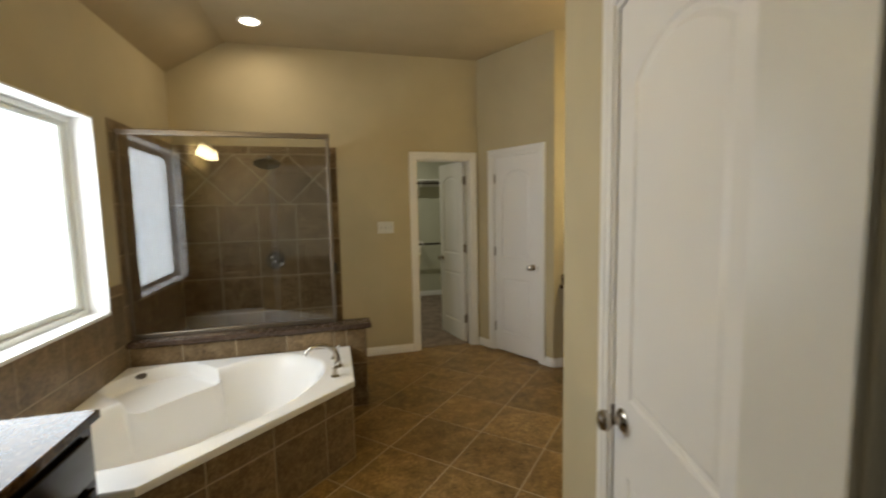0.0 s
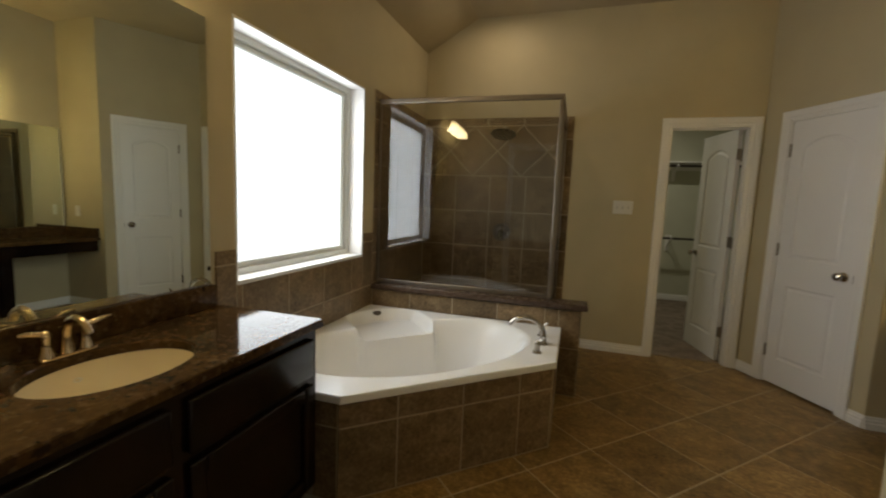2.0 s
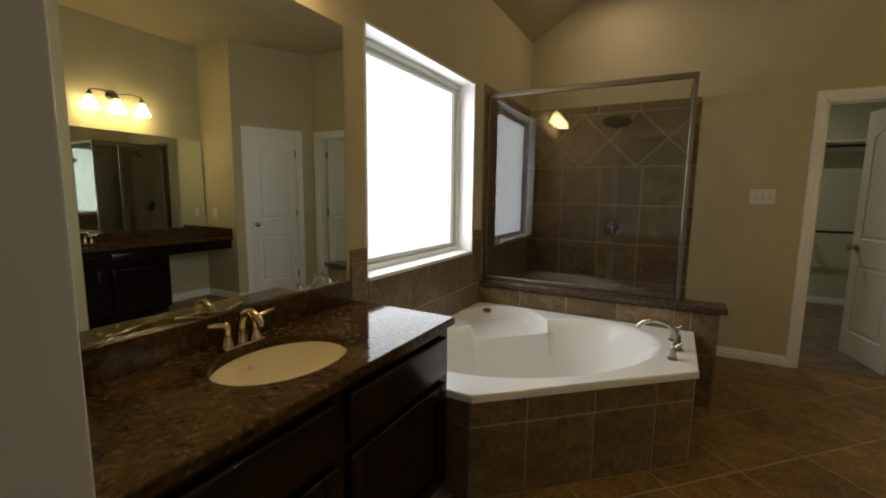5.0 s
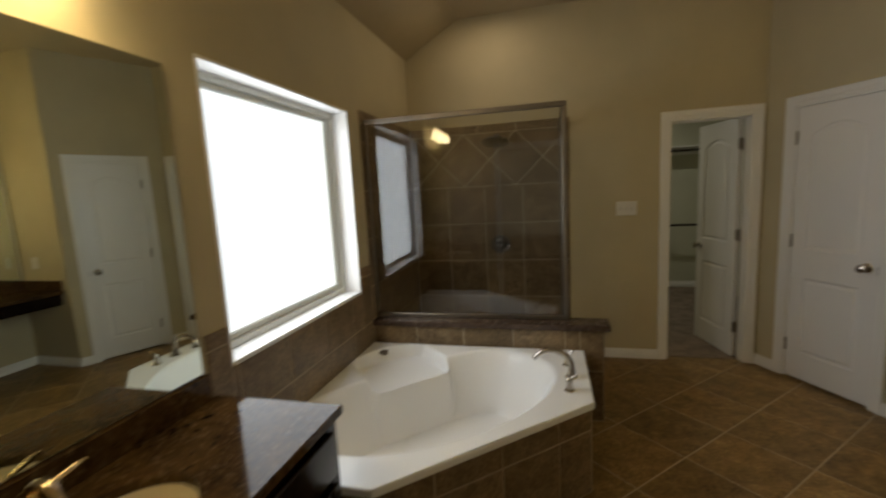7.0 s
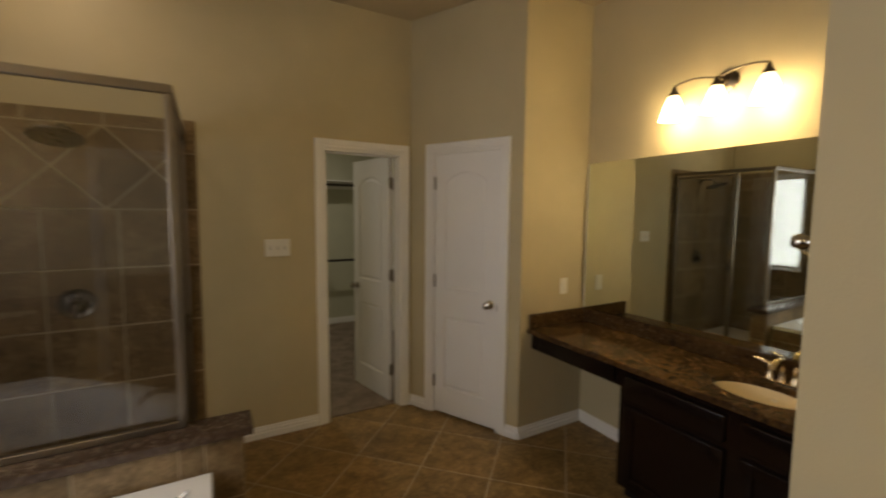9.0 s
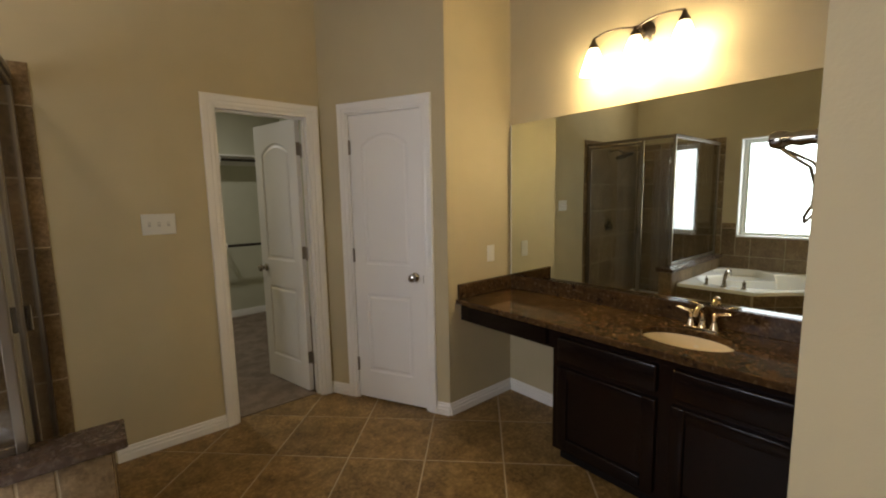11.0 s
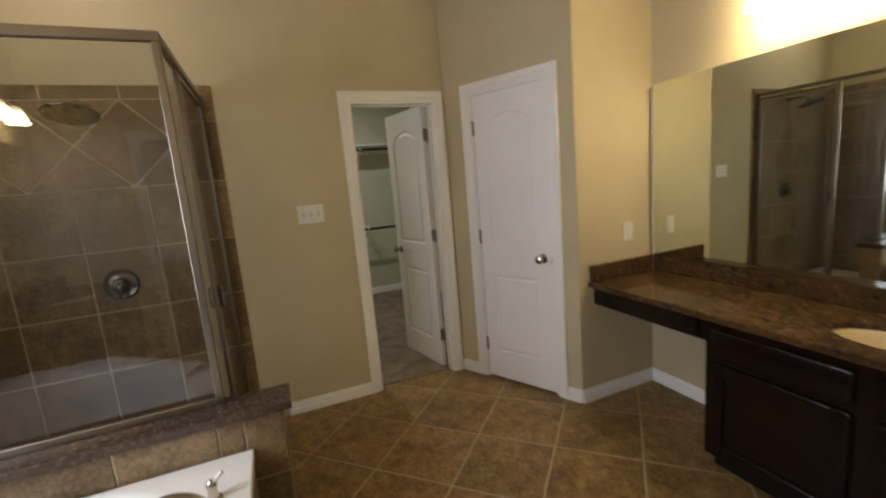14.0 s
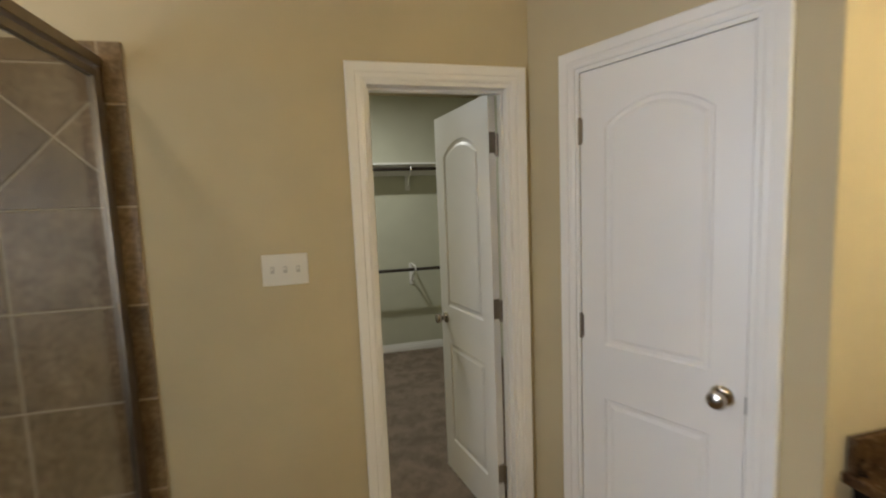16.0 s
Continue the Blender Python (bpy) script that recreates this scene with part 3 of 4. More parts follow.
def sink(cx, cy, z, rx, ry, side):
    top = thing("sink", Matrix.Translation((cx, cy, z)), "oval cream porcelain undermount sink in the brown stone counter", "sink", "bathroom sinks")
    prof = [(1.10, -0.0005), (1.0, -0.001), (0.985, -0.02), (0.93, -0.06), (0.80, -0.105), (0.55, -0.130), (0.2, -0.138), (0.0, -0.139)]
    part("bowl", lathe(bmesh.new(), [(r * 1.0, h) for r, h in prof], Matrix.Diagonal((rx, ry, 1, 1)), 48), PORCELAIN, top, "", True)
    bm = lathe(bmesh.new(), [(0, -0.137), (0.022, -0.137), (0.022, -0.134), (0.016, -0.132), (0.012, -0.129), (0, -0.128)])
    part("drain", bm, CHROME, top, "polished drain stopper", True)
    tilt = Matrix.Translation((-side * rx * 0.945, 0, -0.046)) @ Matrix.Rotation(radians(side * 74), 4, "Y")
    # overflow ring in white trim paint, so its bright highlight is in the colour
    part("overflow", lathe(bmesh.new(), [(0.006, 0.0), (0.012, 0.0), (0.012, 0.003), (0.008, 0.004), (0.006, 0.0)], tilt, 20, 0.6, 1.0), TRIM, top, "small overflow ring, its highlight painted in white", True)
    return top


def faucet(x, y, z, side):
    """A low-arc centerset faucet; side +1 when the spout points to +x."""
    m = Matrix.Translation((x, y, z)) @ Matrix.Rotation(0 if side > 0 else math.pi, 4, "Z")
    top = thing("faucet", m, "polished brassy nickel two-handle faucet behind the sink", "faucet", "bathroom faucets")
    bm = box(bmesh.new(), -0.024, 0.024, -0.075, 0.075, 0, 0.010, 0.006, 3)
    part("base_plate", bm, BRASSY, top, "", True)
    for s in (-1, 1):
        bm = lathe(bmesh.new(), [(0.0, 0.008), (0.023, 0.008), (0.022, 0.016), (0.015, 0.034), (0.013, 0.060), (0.016, 0.068), (0.014, 0.080), (0.006, 0.088), (0, 0.089)], Matrix.Translation((0, s * 0.052, 0)), 20)
        h = part("handle_post", bm, BRASSY, top, "", True)
        bm = tube(bmesh.new(), [(0, s * 0.052, 0.078), (0.003, s * 0.075, 0.084), (0.008, s * 0.100, 0.091), (0.012, s * 0.122, 0.094)], [0.007, 0.009, 0.008, 0.004], 10)
        part("lever", bm, BRASSY, h, "", True)
    pts, rad = [], []
    for i in range(15):
        a = math.pi * (0.0 + 0.88 * i / 14)
        pts.append((0.052 - 0.052 * math.cos(a), 0, 0.055 + 0.062 * math.sin(a)))
        rad.append(0.0145 - 0.003 * i / 14)
    bm = tube(bmesh.new(), [(0, 0, 0.008), (0, 0, 0.03)] + pts, [0.021, 0.017] + rad, 14)
    part("spout", bm, BRASSY, top, "", True)
    bm = tube(bmesh.new(), [(-0.018, 0, 0.008), (-0.018, 0, 0.075)], 0.0028, 8)
    lathe(bm, [(0, 0.075), (0.006, 0.075), (0.006, 0.085), (0, 0.088)], Matrix.Translation((-0.018, 0, 0)), 10)
    part("lift_rod", bm, BRASSY, top, "", True)
    return top


# ---- cabinets ----


def slab_front(parent, name, x, y0, y1, z0, z1, side, raised=True):
    """A cabinet front in the plane x, facing side; with a recessed centre for doors."""
    t = 0.019 * side
    lo, hi = min(x, x + t), max(x, x + t)
    if not raised:
        bm = box(bmesh.new(), lo, hi, y0, y1, z0, z1, 0.011, 3)
        return part(name, bm, WOOD, parent, smooth=True, m=Matrix())
    w = 0.058
    bm = boxes((lo, hi, y0, y0 + w, z0, z1), (lo, hi, y1 - w, y1, z0, z1), (lo, hi, y0 + w, y1 - w, z0, z0 + w), (lo, hi, y0 + w, y1 - w, z1 - w, z1), bevel=0.007, seg=3)
    ob = part(name, bm, WOOD, parent, smooth=True, m=Matrix())
    mid = x + t * 0.25
    bm = bmesh.new()
    box(bm, min(x, mid), max(x, mid), y0 + w, y1 - w, z0 + w, z1 - w)
    part("centre_panel", bm, WOOD, ob, m=Matrix())
    return ob


def cabinet(name, x0, x1, y0, y1, ztop, side, units, label):
    """A vanity cabinet whose front faces side; units are (y0, y1) bays, each a drawer front over a door."""
    top = thing(name, Matrix.Translation(((x0 + x1) / 2, (y0 + y1) / 2, 0)), label, "cabinet", "vanity cabinets")
    front = x1 if side > 0 else x0
    back = x0 if side > 0 else x1
    kick = front - side * 0.07
    a, b = sorted((back, front))
    f0, f1 = sorted((front, front - side * 0.019))
    part("body", boxes((a, b, y0, y0 + 0.018, 0.09, ztop), (a, b, y1 - 0.018, y1, 0.09, ztop), (a, b, y0 + 0.018, y1 - 0.018, 0.09, 0.108)), WOOD, top, m=Matrix())
    part("face_frame", boxes((f0, f1, y0 + 0.018, y1 - 0.018, 0.108, ztop)), WOOD, top, m=Matrix())
    a, b = sorted((back, kick))
    part("toe_kick", boxes((a, b, y0 + 0.004, y1 - 0.004, 0, 0.0885)), DARK, top, m=Matrix())
    for u0, u1 in units:
        for raised, nm, z0, z1 in ((False, "drawer_front", 0.590, ztop - 0.035), (True, "door", 0.115, 0.560)):
            slab_front(top, nm, front + side * 0.001, u0, u1, z0, z1, side, raised)
    return top


LZ, RZ = 0.82, 0.787
cabinet("vanity_cabinet", 0.003, 0.515, ENTRY[1] + 0.003, 2.868, LZ - 0.032, 1, [(1.60, 2.20), (2.25, 2.83)], "dark espresso wood vanity cabinet under a brown stone counter")
tagged(part("countertop", oval_slab(0.002, 0.540, ENTRY[1] + 0.002, 2.884, LZ - 0.031, LZ, 0.272, 2.240, 0.172, 0.221), GRANITE), "polished brown speckled granite countertop with a sink cut-out", "countertop", "stone countertops")
tagged(part("backsplash", box(bmesh.new(), 0.002, 0.022, ENTRY[1] + 0.003, 2.846, LZ + 0.0005, LZ + 0.100, 0.002), GRANITE), "brown speckled granite backsplash strip", "backsplash", "stone backsplashes")
sink(0.272, 2.240, LZ - 0.031, 0.172, 0.221, 1)
faucet(0.078, 2.235, LZ, 1)

cabinet("vanity_cabinet", 3.432, RIGHT - 0.003, BOX_Y + 0.003, 3.885, RZ - 0.032, -1, [(2.75, 3.285), (3.345, 3.85)], "dark espresso wood vanity cabinet beside an open knee space")
knee = thing("knee_drawer", Matrix.Translation((3.45, 4.26, 0.70)), "dark espresso wood apron drawer over the knee space", "drawer")
part("apron", boxes((3.449, 3.49, 3.886, RET - 0.003, 0.640, RZ - 0.032)), WOOD, knee, m=Matrix())
for y in (3.886, RET - 0.022):
    part("rail", boxes((3.49, RIGHT - 0.004, y, y + 0.019, 0.640, RZ - 0.032)), WOOD, knee, m=Matrix())
part("drawer_front", box(bmesh.new(), 3.432, 3.448, 3.935, RET - 0.035, 0.655, RZ - 0.045, 0.003, 2), WOOD, knee, m=Matrix())
tagged(part("countertop", oval_slab(3.405, RIGHT - 0.002, BOX_Y + 0.002, RET - 0.002, RZ - 0.031, RZ, 3.665, 3.325, 0.145, 0.200), GRANITE), "polished brown speckled granite countertop over cabinet and knee space", "countertop", "stone countertops")
tagged(part("backsplash", box(bmesh.new(), RIGHT - 0.022, RIGHT - 0.002, BOX_Y + 0.003, RET - 0.0235, RZ + 0.0005, RZ + 0.098, 0.002), GRANITE), "brown speckled granite backsplash strip", "backsplash", "stone backsplashes")
tagged(part("backsplash", box(bmesh.new(), 3.42, RIGHT - 0.002, RET - 0.022, RET - 0.002, RZ + 0.0005, RZ + 0.098, 0.002), GRANITE), "short brown granite side splash on the return wall", "backsplash", "stone backsplashes")
sink(3.665, 3.325, RZ - 0.031, 0.145, 0.200, -1)
faucet(3.868, 3.325, RZ, -1)

# ---- mirrors ----


def wall_mirror(x, y0, y1, z0, z1, side, label, lean=0.0):
    """A frameless plate mirror, turned by lean degrees about its first upright edge."""
    m = Matrix.Translation((x, y0, 0)) @ Matrix.Rotation(radians(lean), 4, "Z")
    length = y1 - y0
    a, b = sorted((side * 0.0015, side * 0.0065))
    top = tagged(part("mirror", boxes((a, b, 0, length, z0, z1)), MIRROR, m=m), label, "mirror", "vanity mirrors")
    c, d = sorted((side * 0.0015, side * 0.0085))
    part("edge_channel", boxes((c, d, 0, length, z0 - 0.006, z0 - 0.0005)), CHROME, top, "thin chrome channel", m=m)
    if side < 0:
        part("polished_edge", boxes((c, d + length * math.sin(radians(lean)) - 0.001, length + 0.0005, length + 0.0045, z0, z1)), VINYL, top, "pale polished glass edge", m=m)
    return top


wall_mirror(0.0, ENTRY[1] + 0.005, 2.832, LZ + 0.108, 2.033, 1, "large frameless rectangular vanity mirror beside the window")
wall_mirror(RIGHT, BOX_Y + 0.005, 4.602, RZ + 0.106, 1.948, -1, "large frameless rectangular vanity mirror over the counter", 0.55)

# ---- vanity lights ----


def vanity_light(x, y, z, side, shade):
    m = Matrix.Translation((x, y, z)) @ Matrix.Rotation(0 if side > 0 else math.pi, 4, "Z")
    top = thing("vanity_light", m, "three-shade nickel vanity light with lit frosted bell shades", "wall lamp", "vanity lights")
    turn = Matrix.Rotation(radians(90), 4, "Y")
    bm = lathe(bmesh.new(), [(0, 0.0), (0.058, 0.0), (0.058, 0.008), (0.046, 0.020), (0.020, 0.026), (0.016, 0.05), (0, 0.052)], turn, 28, 1.0, 1.0)
    part("backplate", bm, BRONZE, top, "round dark nickel backplate", True)
    bm = tube(bmesh.new(), [(0.04, 0, 0.0), (0.075, 0, 0.004), (0.105, 0, 0.002)], 0.008, 10)
    part("stem", bm, BRONZE, top, "", True)
    for s in (-1, 1):
        pts = []
        for i in range(13):
            k = i / 12
            pts.append((0.105, s * (0.235 * k), 0.002 + 0.052 * math.sin(math.pi * (0.15 + 0.60 * k)) - 0.024))
        part("arm", tube(bmesh.new(), pts, 0.0055, 8), BRONZE, top, "thin arched nickel arm", True)
    for dy in (-0.235, 0, 0.235):
        c = Matrix.Translation((0.105, dy, 0))
        bm = lathe(bmesh.new(), [(0, 0.012), (0.010, 0.010), (0.014, -0.010), (0.026, -0.026), (0.028, -0.040), (0, -0.040)], c, 20)
        h = part("socket_cup", bm, BRONZE, top, "dark nickel socket cup", True)
        bm = lathe(bmesh.new(), [(0.026, -0.036), (0.033, -0.055), (0.042, -0.085), (0.054, -0.125), (0.066, -0.160), (0.072, -0.172), (0.068, -0.172), (0.050, -0.125), (0.036, -0.080), (0.022, -0.045)], c, 28)
        part("shade", bm, shade, top, "lit frosted glass bell shade", True)
    return top


vanity_light(RIGHT, 3.70, 2.30, -1, SHADE_EAST)
vanity_light(0.0, 2.235, 2.34, 1, SHADE_WEST)

can = thing("recessed_light", Matrix.Translation((0.80, 4.99, TOP)), "round recessed ceiling downlight, switched on", "ceiling light")
part("trim_ring", lathe(bmesh.new(), [(0.078, 0.0), (0.095, -0.0005), (0.094, -0.005), (0.074, -0.007), (0.072, 0.0)], seg=36), TRIM, can, "", True)
part("lens", lathe(bmesh.new(), [(0, -0.003), (0.0715, -0.003), (0.0715, -0.001), (0, -0.001)], seg=36), RECESS, can, "glowing lens")

# ---- switches ----


def plate(name, m, w, h, rockers, label):
    top = thing(name, m, label, "switch")
    bm = bmesh.new()
    box(bm, -w / 2, w / 2, -h / 2, h / 2, 0, 0.006, 0.003, 2)
    part("cover", bm, PLASTIC, top)
    for i in range(rockers):
        x = (i - (rockers - 1) / 2) * 0.046
        if rockers > 1:
            part("toggle_slot", boxes((x - 0.007, x + 0.007, -0.013, 0.013, 0.0062, 0.0075)), PLASTIC_GREY, top)
            bm = box(bmesh.new(), x - 0.004, x + 0.004, 0.000, 0.010, 0.0077, 0.018, 0.002)
            part("toggle", bm, PLASTIC, top)
        else:
            bm = box(bmesh.new(), x - 0.016, x + 0.016, -0.033, 0.033, 0.0062, 0.009, 0.001)
            part("insert", bm, PLASTIC, top)
    return top


plate("light_switch", face_frame((1.905, FAR - 0.0005, 1.335), (1, 0, 0), (0, 0, 1)), 0.165, 0.118, 3, "white triple toggle light switch plate on the tan wall")
plate("outlet", face_frame((3.738, RET - 0.0005, 1.062), (1, 0, 0), (0, 0, 1)), 0.070, 0.115, 1, "white rocker plate on the return wall")

# ---- towel ring ----
ring_m = Matrix.Translation((2.47, BOX_Y, 1.535))
tr = thing("towel_ring", ring_m, "polished chrome towel ring on the wall end", "towel ring")
turn = Matrix.Rotation(radians(-90), 4, "X")
part("post", lathe(bmesh.new(), [(0, 0), (0.028, 0), (0.028, 0.006), (0.016, 0.014), (0.011, 0.030), (0.013, 0.045), (0.010, 0.056), (0.014, 0.066), (0.0155, 0.075), (0.011, 0.085), (0, 0.088)], turn, 20), CHROME, tr, "", True)
bm = bmesh.new()
loop = [(0.0, 0.075, -0.010), (0.0, 0.052, -0.030), (0.003, 0.032, -0.046), (0.02, 0.027, -0.075), (0.030, 0.030, -0.105), (0.040, 0.041, -0.126), (0.060, 0.043, -0.136), (0.095, 0.036, -0.122),
        (0.122, 0.030, -0.090), (0.115, 0.030, -0.055), (0.075, 0.042, -0.034), (0.022, 0.070, -0.014)]
tube(bm, loop, 0.0027, 8)
part("ring", bm, CHROME, tr, "", True)

# ---- tub ----
K = Vector((0.004, 4.352))
FRONT_A, FRONT_B = Vector((0.603, 2.866)), Vector((1.469, 3.668))
DECK = 0.492
UD, VD = Vector((1, -1)).normalized(), Vector((1, 1)).normalized()
OUT = [Vector((0.004, 2.888)), Vector((0.545, 2.888)), FRONT_A + Vector((0.020, 0.022)), FRONT_B, Vector((1.469, K.y)), K.copy()]


def smooth(a, b, x):
    k = min(1, max(0, (x - a) / (b - a)))
    return k * k * (3 - 2 * k)


def oval(du, v):
    n = 3.4 if du < 0 else 2.0
    return ((abs(du) / 0.415) ** n + (abs(v) / 0.715) ** n) ** (1 / n)


def tub_height(p):
    d = p - K
    u, v = d.dot(UD), d.dot(VD)
    e = oval(u - 0.985, v)
    basin = 0.36 * smooth(1.0, 0.72, e) + 0.012 * smooth(1.03, 0.97, e)
    s = ((abs(u - 0.42) / 0.255) ** 9 + (abs(v) / 0.268) ** 9) ** (1 / 9)
    if u < 0.42:
        n = 2.0 + 7.0 * smooth(0.16, 0.42, u)
        s = ((abs(u - 0.42) / 0.25) ** n + (abs(v) / 0.268) ** n) ** (1 / n)
    k = smooth(1.05, 0.96, s)
    seat = 0.088 * smooth(1.045, 0.90, s) + 0.02 * max(0.0, u - 0.3)
    return DECK - (basin * (1 - k) + seat * k)


def edge_distance(c, a):
    best = 9
    d = Vector((math.cos(a), math.sin(a)))
    for i in range(len(OUT)):
        p, q = OUT[i], OUT[(i + 1) % len(OUT)]
        s = q - p
        den = d.x * s.y - d.y * s.x
        if abs(den) < 1e-9:
            continue
        w = p - c
        t, k = (w.x * s.y - w.y * s.x) / den, (w.x * d.y - w.y * d.x) / den
        if t > 0 and -1e-6 <= k <= 1 + 1e-6:
            best = min(best, t)
    return best


def bathtub():
    top = thing("bathtub", Matrix.Translation((0.6, 3.7, 0)), "white acrylic corner soaking tub with a moulded seat", "bathtub")
    c = K + UD * 0.985
    angles = sorted([2 * math.pi * i / 420 for i in range(420)] + [math.atan2((p - c).y, (p - c).x) % (2 * math.pi) for p in OUT])
    angles = [a for i, a in enumerate(angles) if i == 0 or a - angles[i - 1] > 1e-3]
    bm = bmesh.new()
    centre = bm.verts.new((c.x, c.y, tub_height(c)))
    rings = []
    fr_in = [0.12, 0.22] + [0.30 + 0.70 * i / 80 for i in range(81)]
    fr_out = [0.96 * (i + 1) / 40 for i in range(40)]
    for stage, frs in (("in", fr_in), ("out", fr_out)):
        for f in frs:
            ring = []
            for a in angles:
                d = Vector((math.cos(a), math.sin(a)))
                far = edge_distance(c, a)
                re = 1.03 / oval(d.dot(UD), d.dot(VD))
                re = min(re, far * 0.94)
                r = f * re if stage == "in" else re + f * (far - re)
                p = c + d * r
                ring.append(bm.verts.new((p.x, p.y, tub_height(p))))
            rings.append(ring)
    for inset, z in ((0.006, DECK), (0.0015, DECK - 0.004), (0.0, DECK - 0.010), (0.0, DECK - 0.034)):
        ring = []
        for a in angles:
            d = Vector((math.cos(a), math.sin(a)))
            p = c + d * (edge_distance(c, a) - inset)
            ring.append(bm.verts.new((p.x, p.y, z)))
        rings.append(ring)
    n = len(angles)
    for i in range(n):
        bm.faces.new((centre, rings[0][i], rings[0][(i + 1) % n]))
    for a, b in zip(rings, rings[1:]):
        for i in range(n):
            bm.faces.new((a[i], a[(i + 1) % n], b[(i + 1) % n], b[i]))
    part("shell", bm, ACRYLIC, top, "", True, m=Matrix())
    bm = lathe(bmesh.new(), [(0, 0), (0.034, 0), (0.032, 0.006), (0.018, 0.008), (0, 0.008)], Matrix.Translation((0.125, 4.231, DECK - 0.022)) @ Matrix.Rotation(radians(28), 4, Vector((1, 1, 0))), 20)
    part("overflow", bm, BRONZE, top, "small nickel overflow cover", True, m=Matrix())
    return top


bathtub()


def tub_filler():
    m = Matrix.Translation((1.372, 3.94, DECK)) @ Matrix.Rotation(radians(180), 4, "Z")
    top = thing("tub_faucet", m, "brushed nickel roman tub faucet with two handles on the deck", "faucet")
    pts, rad = [(0, 0, 0.0), (0, 0, 0.012), (0.0, 0, 0.05)], [0.028, 0.024, 0.019]
    for i in range(15):
        k = i / 14
        a = math.pi * 0.80 * k
        pts.append((0.105 - 0.105 * math.cos(a), 0, 0.060 + 0.092 * math.sin(a)))
        rad.append(0.0175 - 0.004 * k)
    pts.append((pts[-1][0] + 0.012, 0, pts[-1][2] - 0.016))
    rad.append(0.012)
    part("spout", tube(bmesh.new(), pts, rad, 16), NICKEL, top, "", True)
    part("spout_flange", lathe(bmesh.new(), [(0, 0), (0.034, 0), (0.033, 0.006), (0.026, 0.010), (0, 0.010)], seg=24), NICKEL, top, "", True)
    for dy in (-0.165, 0.165):
        c = Matrix.Translation((0.018, dy, 0))
        bm = lathe(bmesh.new(), [(0, 0), (0.027, 0), (0.026, 0.006), (0.018, 0.012), (0.014, 0.040), (0.017, 0.052), (0.015, 0.066), (0.006, 0.074), (0, 0.074)], c, 20)
        h = part("handle", bm, NICKEL, top, "", True)
        bm = tube(bmesh.new(), [(0.018, dy, 0.062), (0.0, dy + 0.004, 0.074), (-0.02, dy + 0.006, 0.094)], [0.007, 0.008, 0.006], 10)
        part("lever", bm, NICKEL, h, "", True)


tub_filler()

# ---- knee wall, shower ----
CAP = tile_material("stone_cap", (0.050, 0.031, 0.021), (0.075, 0.047, 0.031), (0.110, 0.072, 0.048), 0.22)
knee_wall = tagged(part("wall_knee", boxes((0.0, 1.5915, 4.3665, 4.4975, 0, 0.612)), GROUT), "low tiled knee wall between tub and shower", "wall", kind="structure")
cap = tagged(part("wall_cap", box(bmesh.new(), 0.012, 1.632, 4.338, 4.515, 0.622, 0.660, 0.006, 3), CAP), "polished brown stone cap on the knee wall", "trim", kind="structure")
curb = tagged(part("shower_curb", boxes((1.31, 1.43, 4.492, 5.490, 0, 0.10)), GROUT), "tiled shower curb", "trim", kind="structure")
tagged(part("curb_cap", box(bmesh.new(), 1.295, 1.445, 4.504, 5.488, 0.102, 0.132, 0.004, 2), CAP), "brown stone curb cap", "trim", kind="structure")
pan = tagged(part("shower_floor", boxes((0.01, 1.31, 4.504, 5.488, 0, 0.03)), PAN), "pale shower pan", "floor", kind="structure")
deck_front = tagged(part("tub_apron", bmesh.new(), GROUT), "brown tiled apron under the corner tub", "trim", kind="structure")
bm = bmesh.new()
poly = [(0.002, 2.901), (0.53, 2.901), (0.618, 2.901), (1.4555, 3.6775), (1.4555, 4.366), (0.002, 4.366)]
vs, fs = prism(poly, 0.0, 0.06)
loop = [bm.verts.new(v) for v in vs[:6]]
loop2 = [bm.verts.new((v[0], v[1], DECK - 0.0345)) for v in vs[:6]]
for i in range(6):
    bm.faces.new((loop[i], loop[(i + 1) % 6], loop2[(i + 1) % 6], loop2[i]))
bm.to_mesh(deck_front.data)
bm.free()

# shower glass enclosure
GY, GX, GT = 4.470, 1.367, 2.058
enc = thing("shower_enclosure", Matrix.Translation((0.7, 4.47, 0.66)), "framed clear glass shower enclosure with a hinged door", "shower")


# the front stands a little out of square with the wall
FRONT = Matrix.Translation((GX, GY, 0)) @ Matrix.Rotation(radians(1.2), 4, "Z") @ Matrix.Translation((-GX, -GY, 0))


def bar(name, *lims, label="", m=Matrix()):
    return part(name, boxes(*lims, bevel=0.003, seg=2), FRAME_METAL, enc, label, m=m)


bar("top_rail", (0.014, GX + 0.016, GY - 0.016, GY + 0.016, GT - 0.008, GT + 0.026), m=FRONT)
bar("side_rail", (GX - 0.016, GX + 0.016, GY + 0.0165, 5.489, GT - 0.008, GT + 0.026))
bar("bottom_rail", (0.014, GX - 0.015, GY - 0.012, GY + 0.012, 0.6605, 0.690), m=FRONT)
bar("wall_channel", (0.012, 0.030, GY - 0.011, GY + 0.011, 0.6905, GT - 0.009), m=FRONT)
bar("corner_post", (GX - 0.014, GX + 0.014, GY - 0.014, GY + 0.014, 0.6605, GT - 0.009))
bar("mid_post", (GX - 0.012, GX + 0.012, 4.796, 4.818, 0.133, GT - 0.009))
bar("wall_jamb", (GX - 0.012, GX + 0.012, 5.466, 5.489, 0.133, GT - 0.009))
bar("curb_rail", (GX - 0.012, GX + 0.012, 4.517, 4.795, 0.133, 0.158))
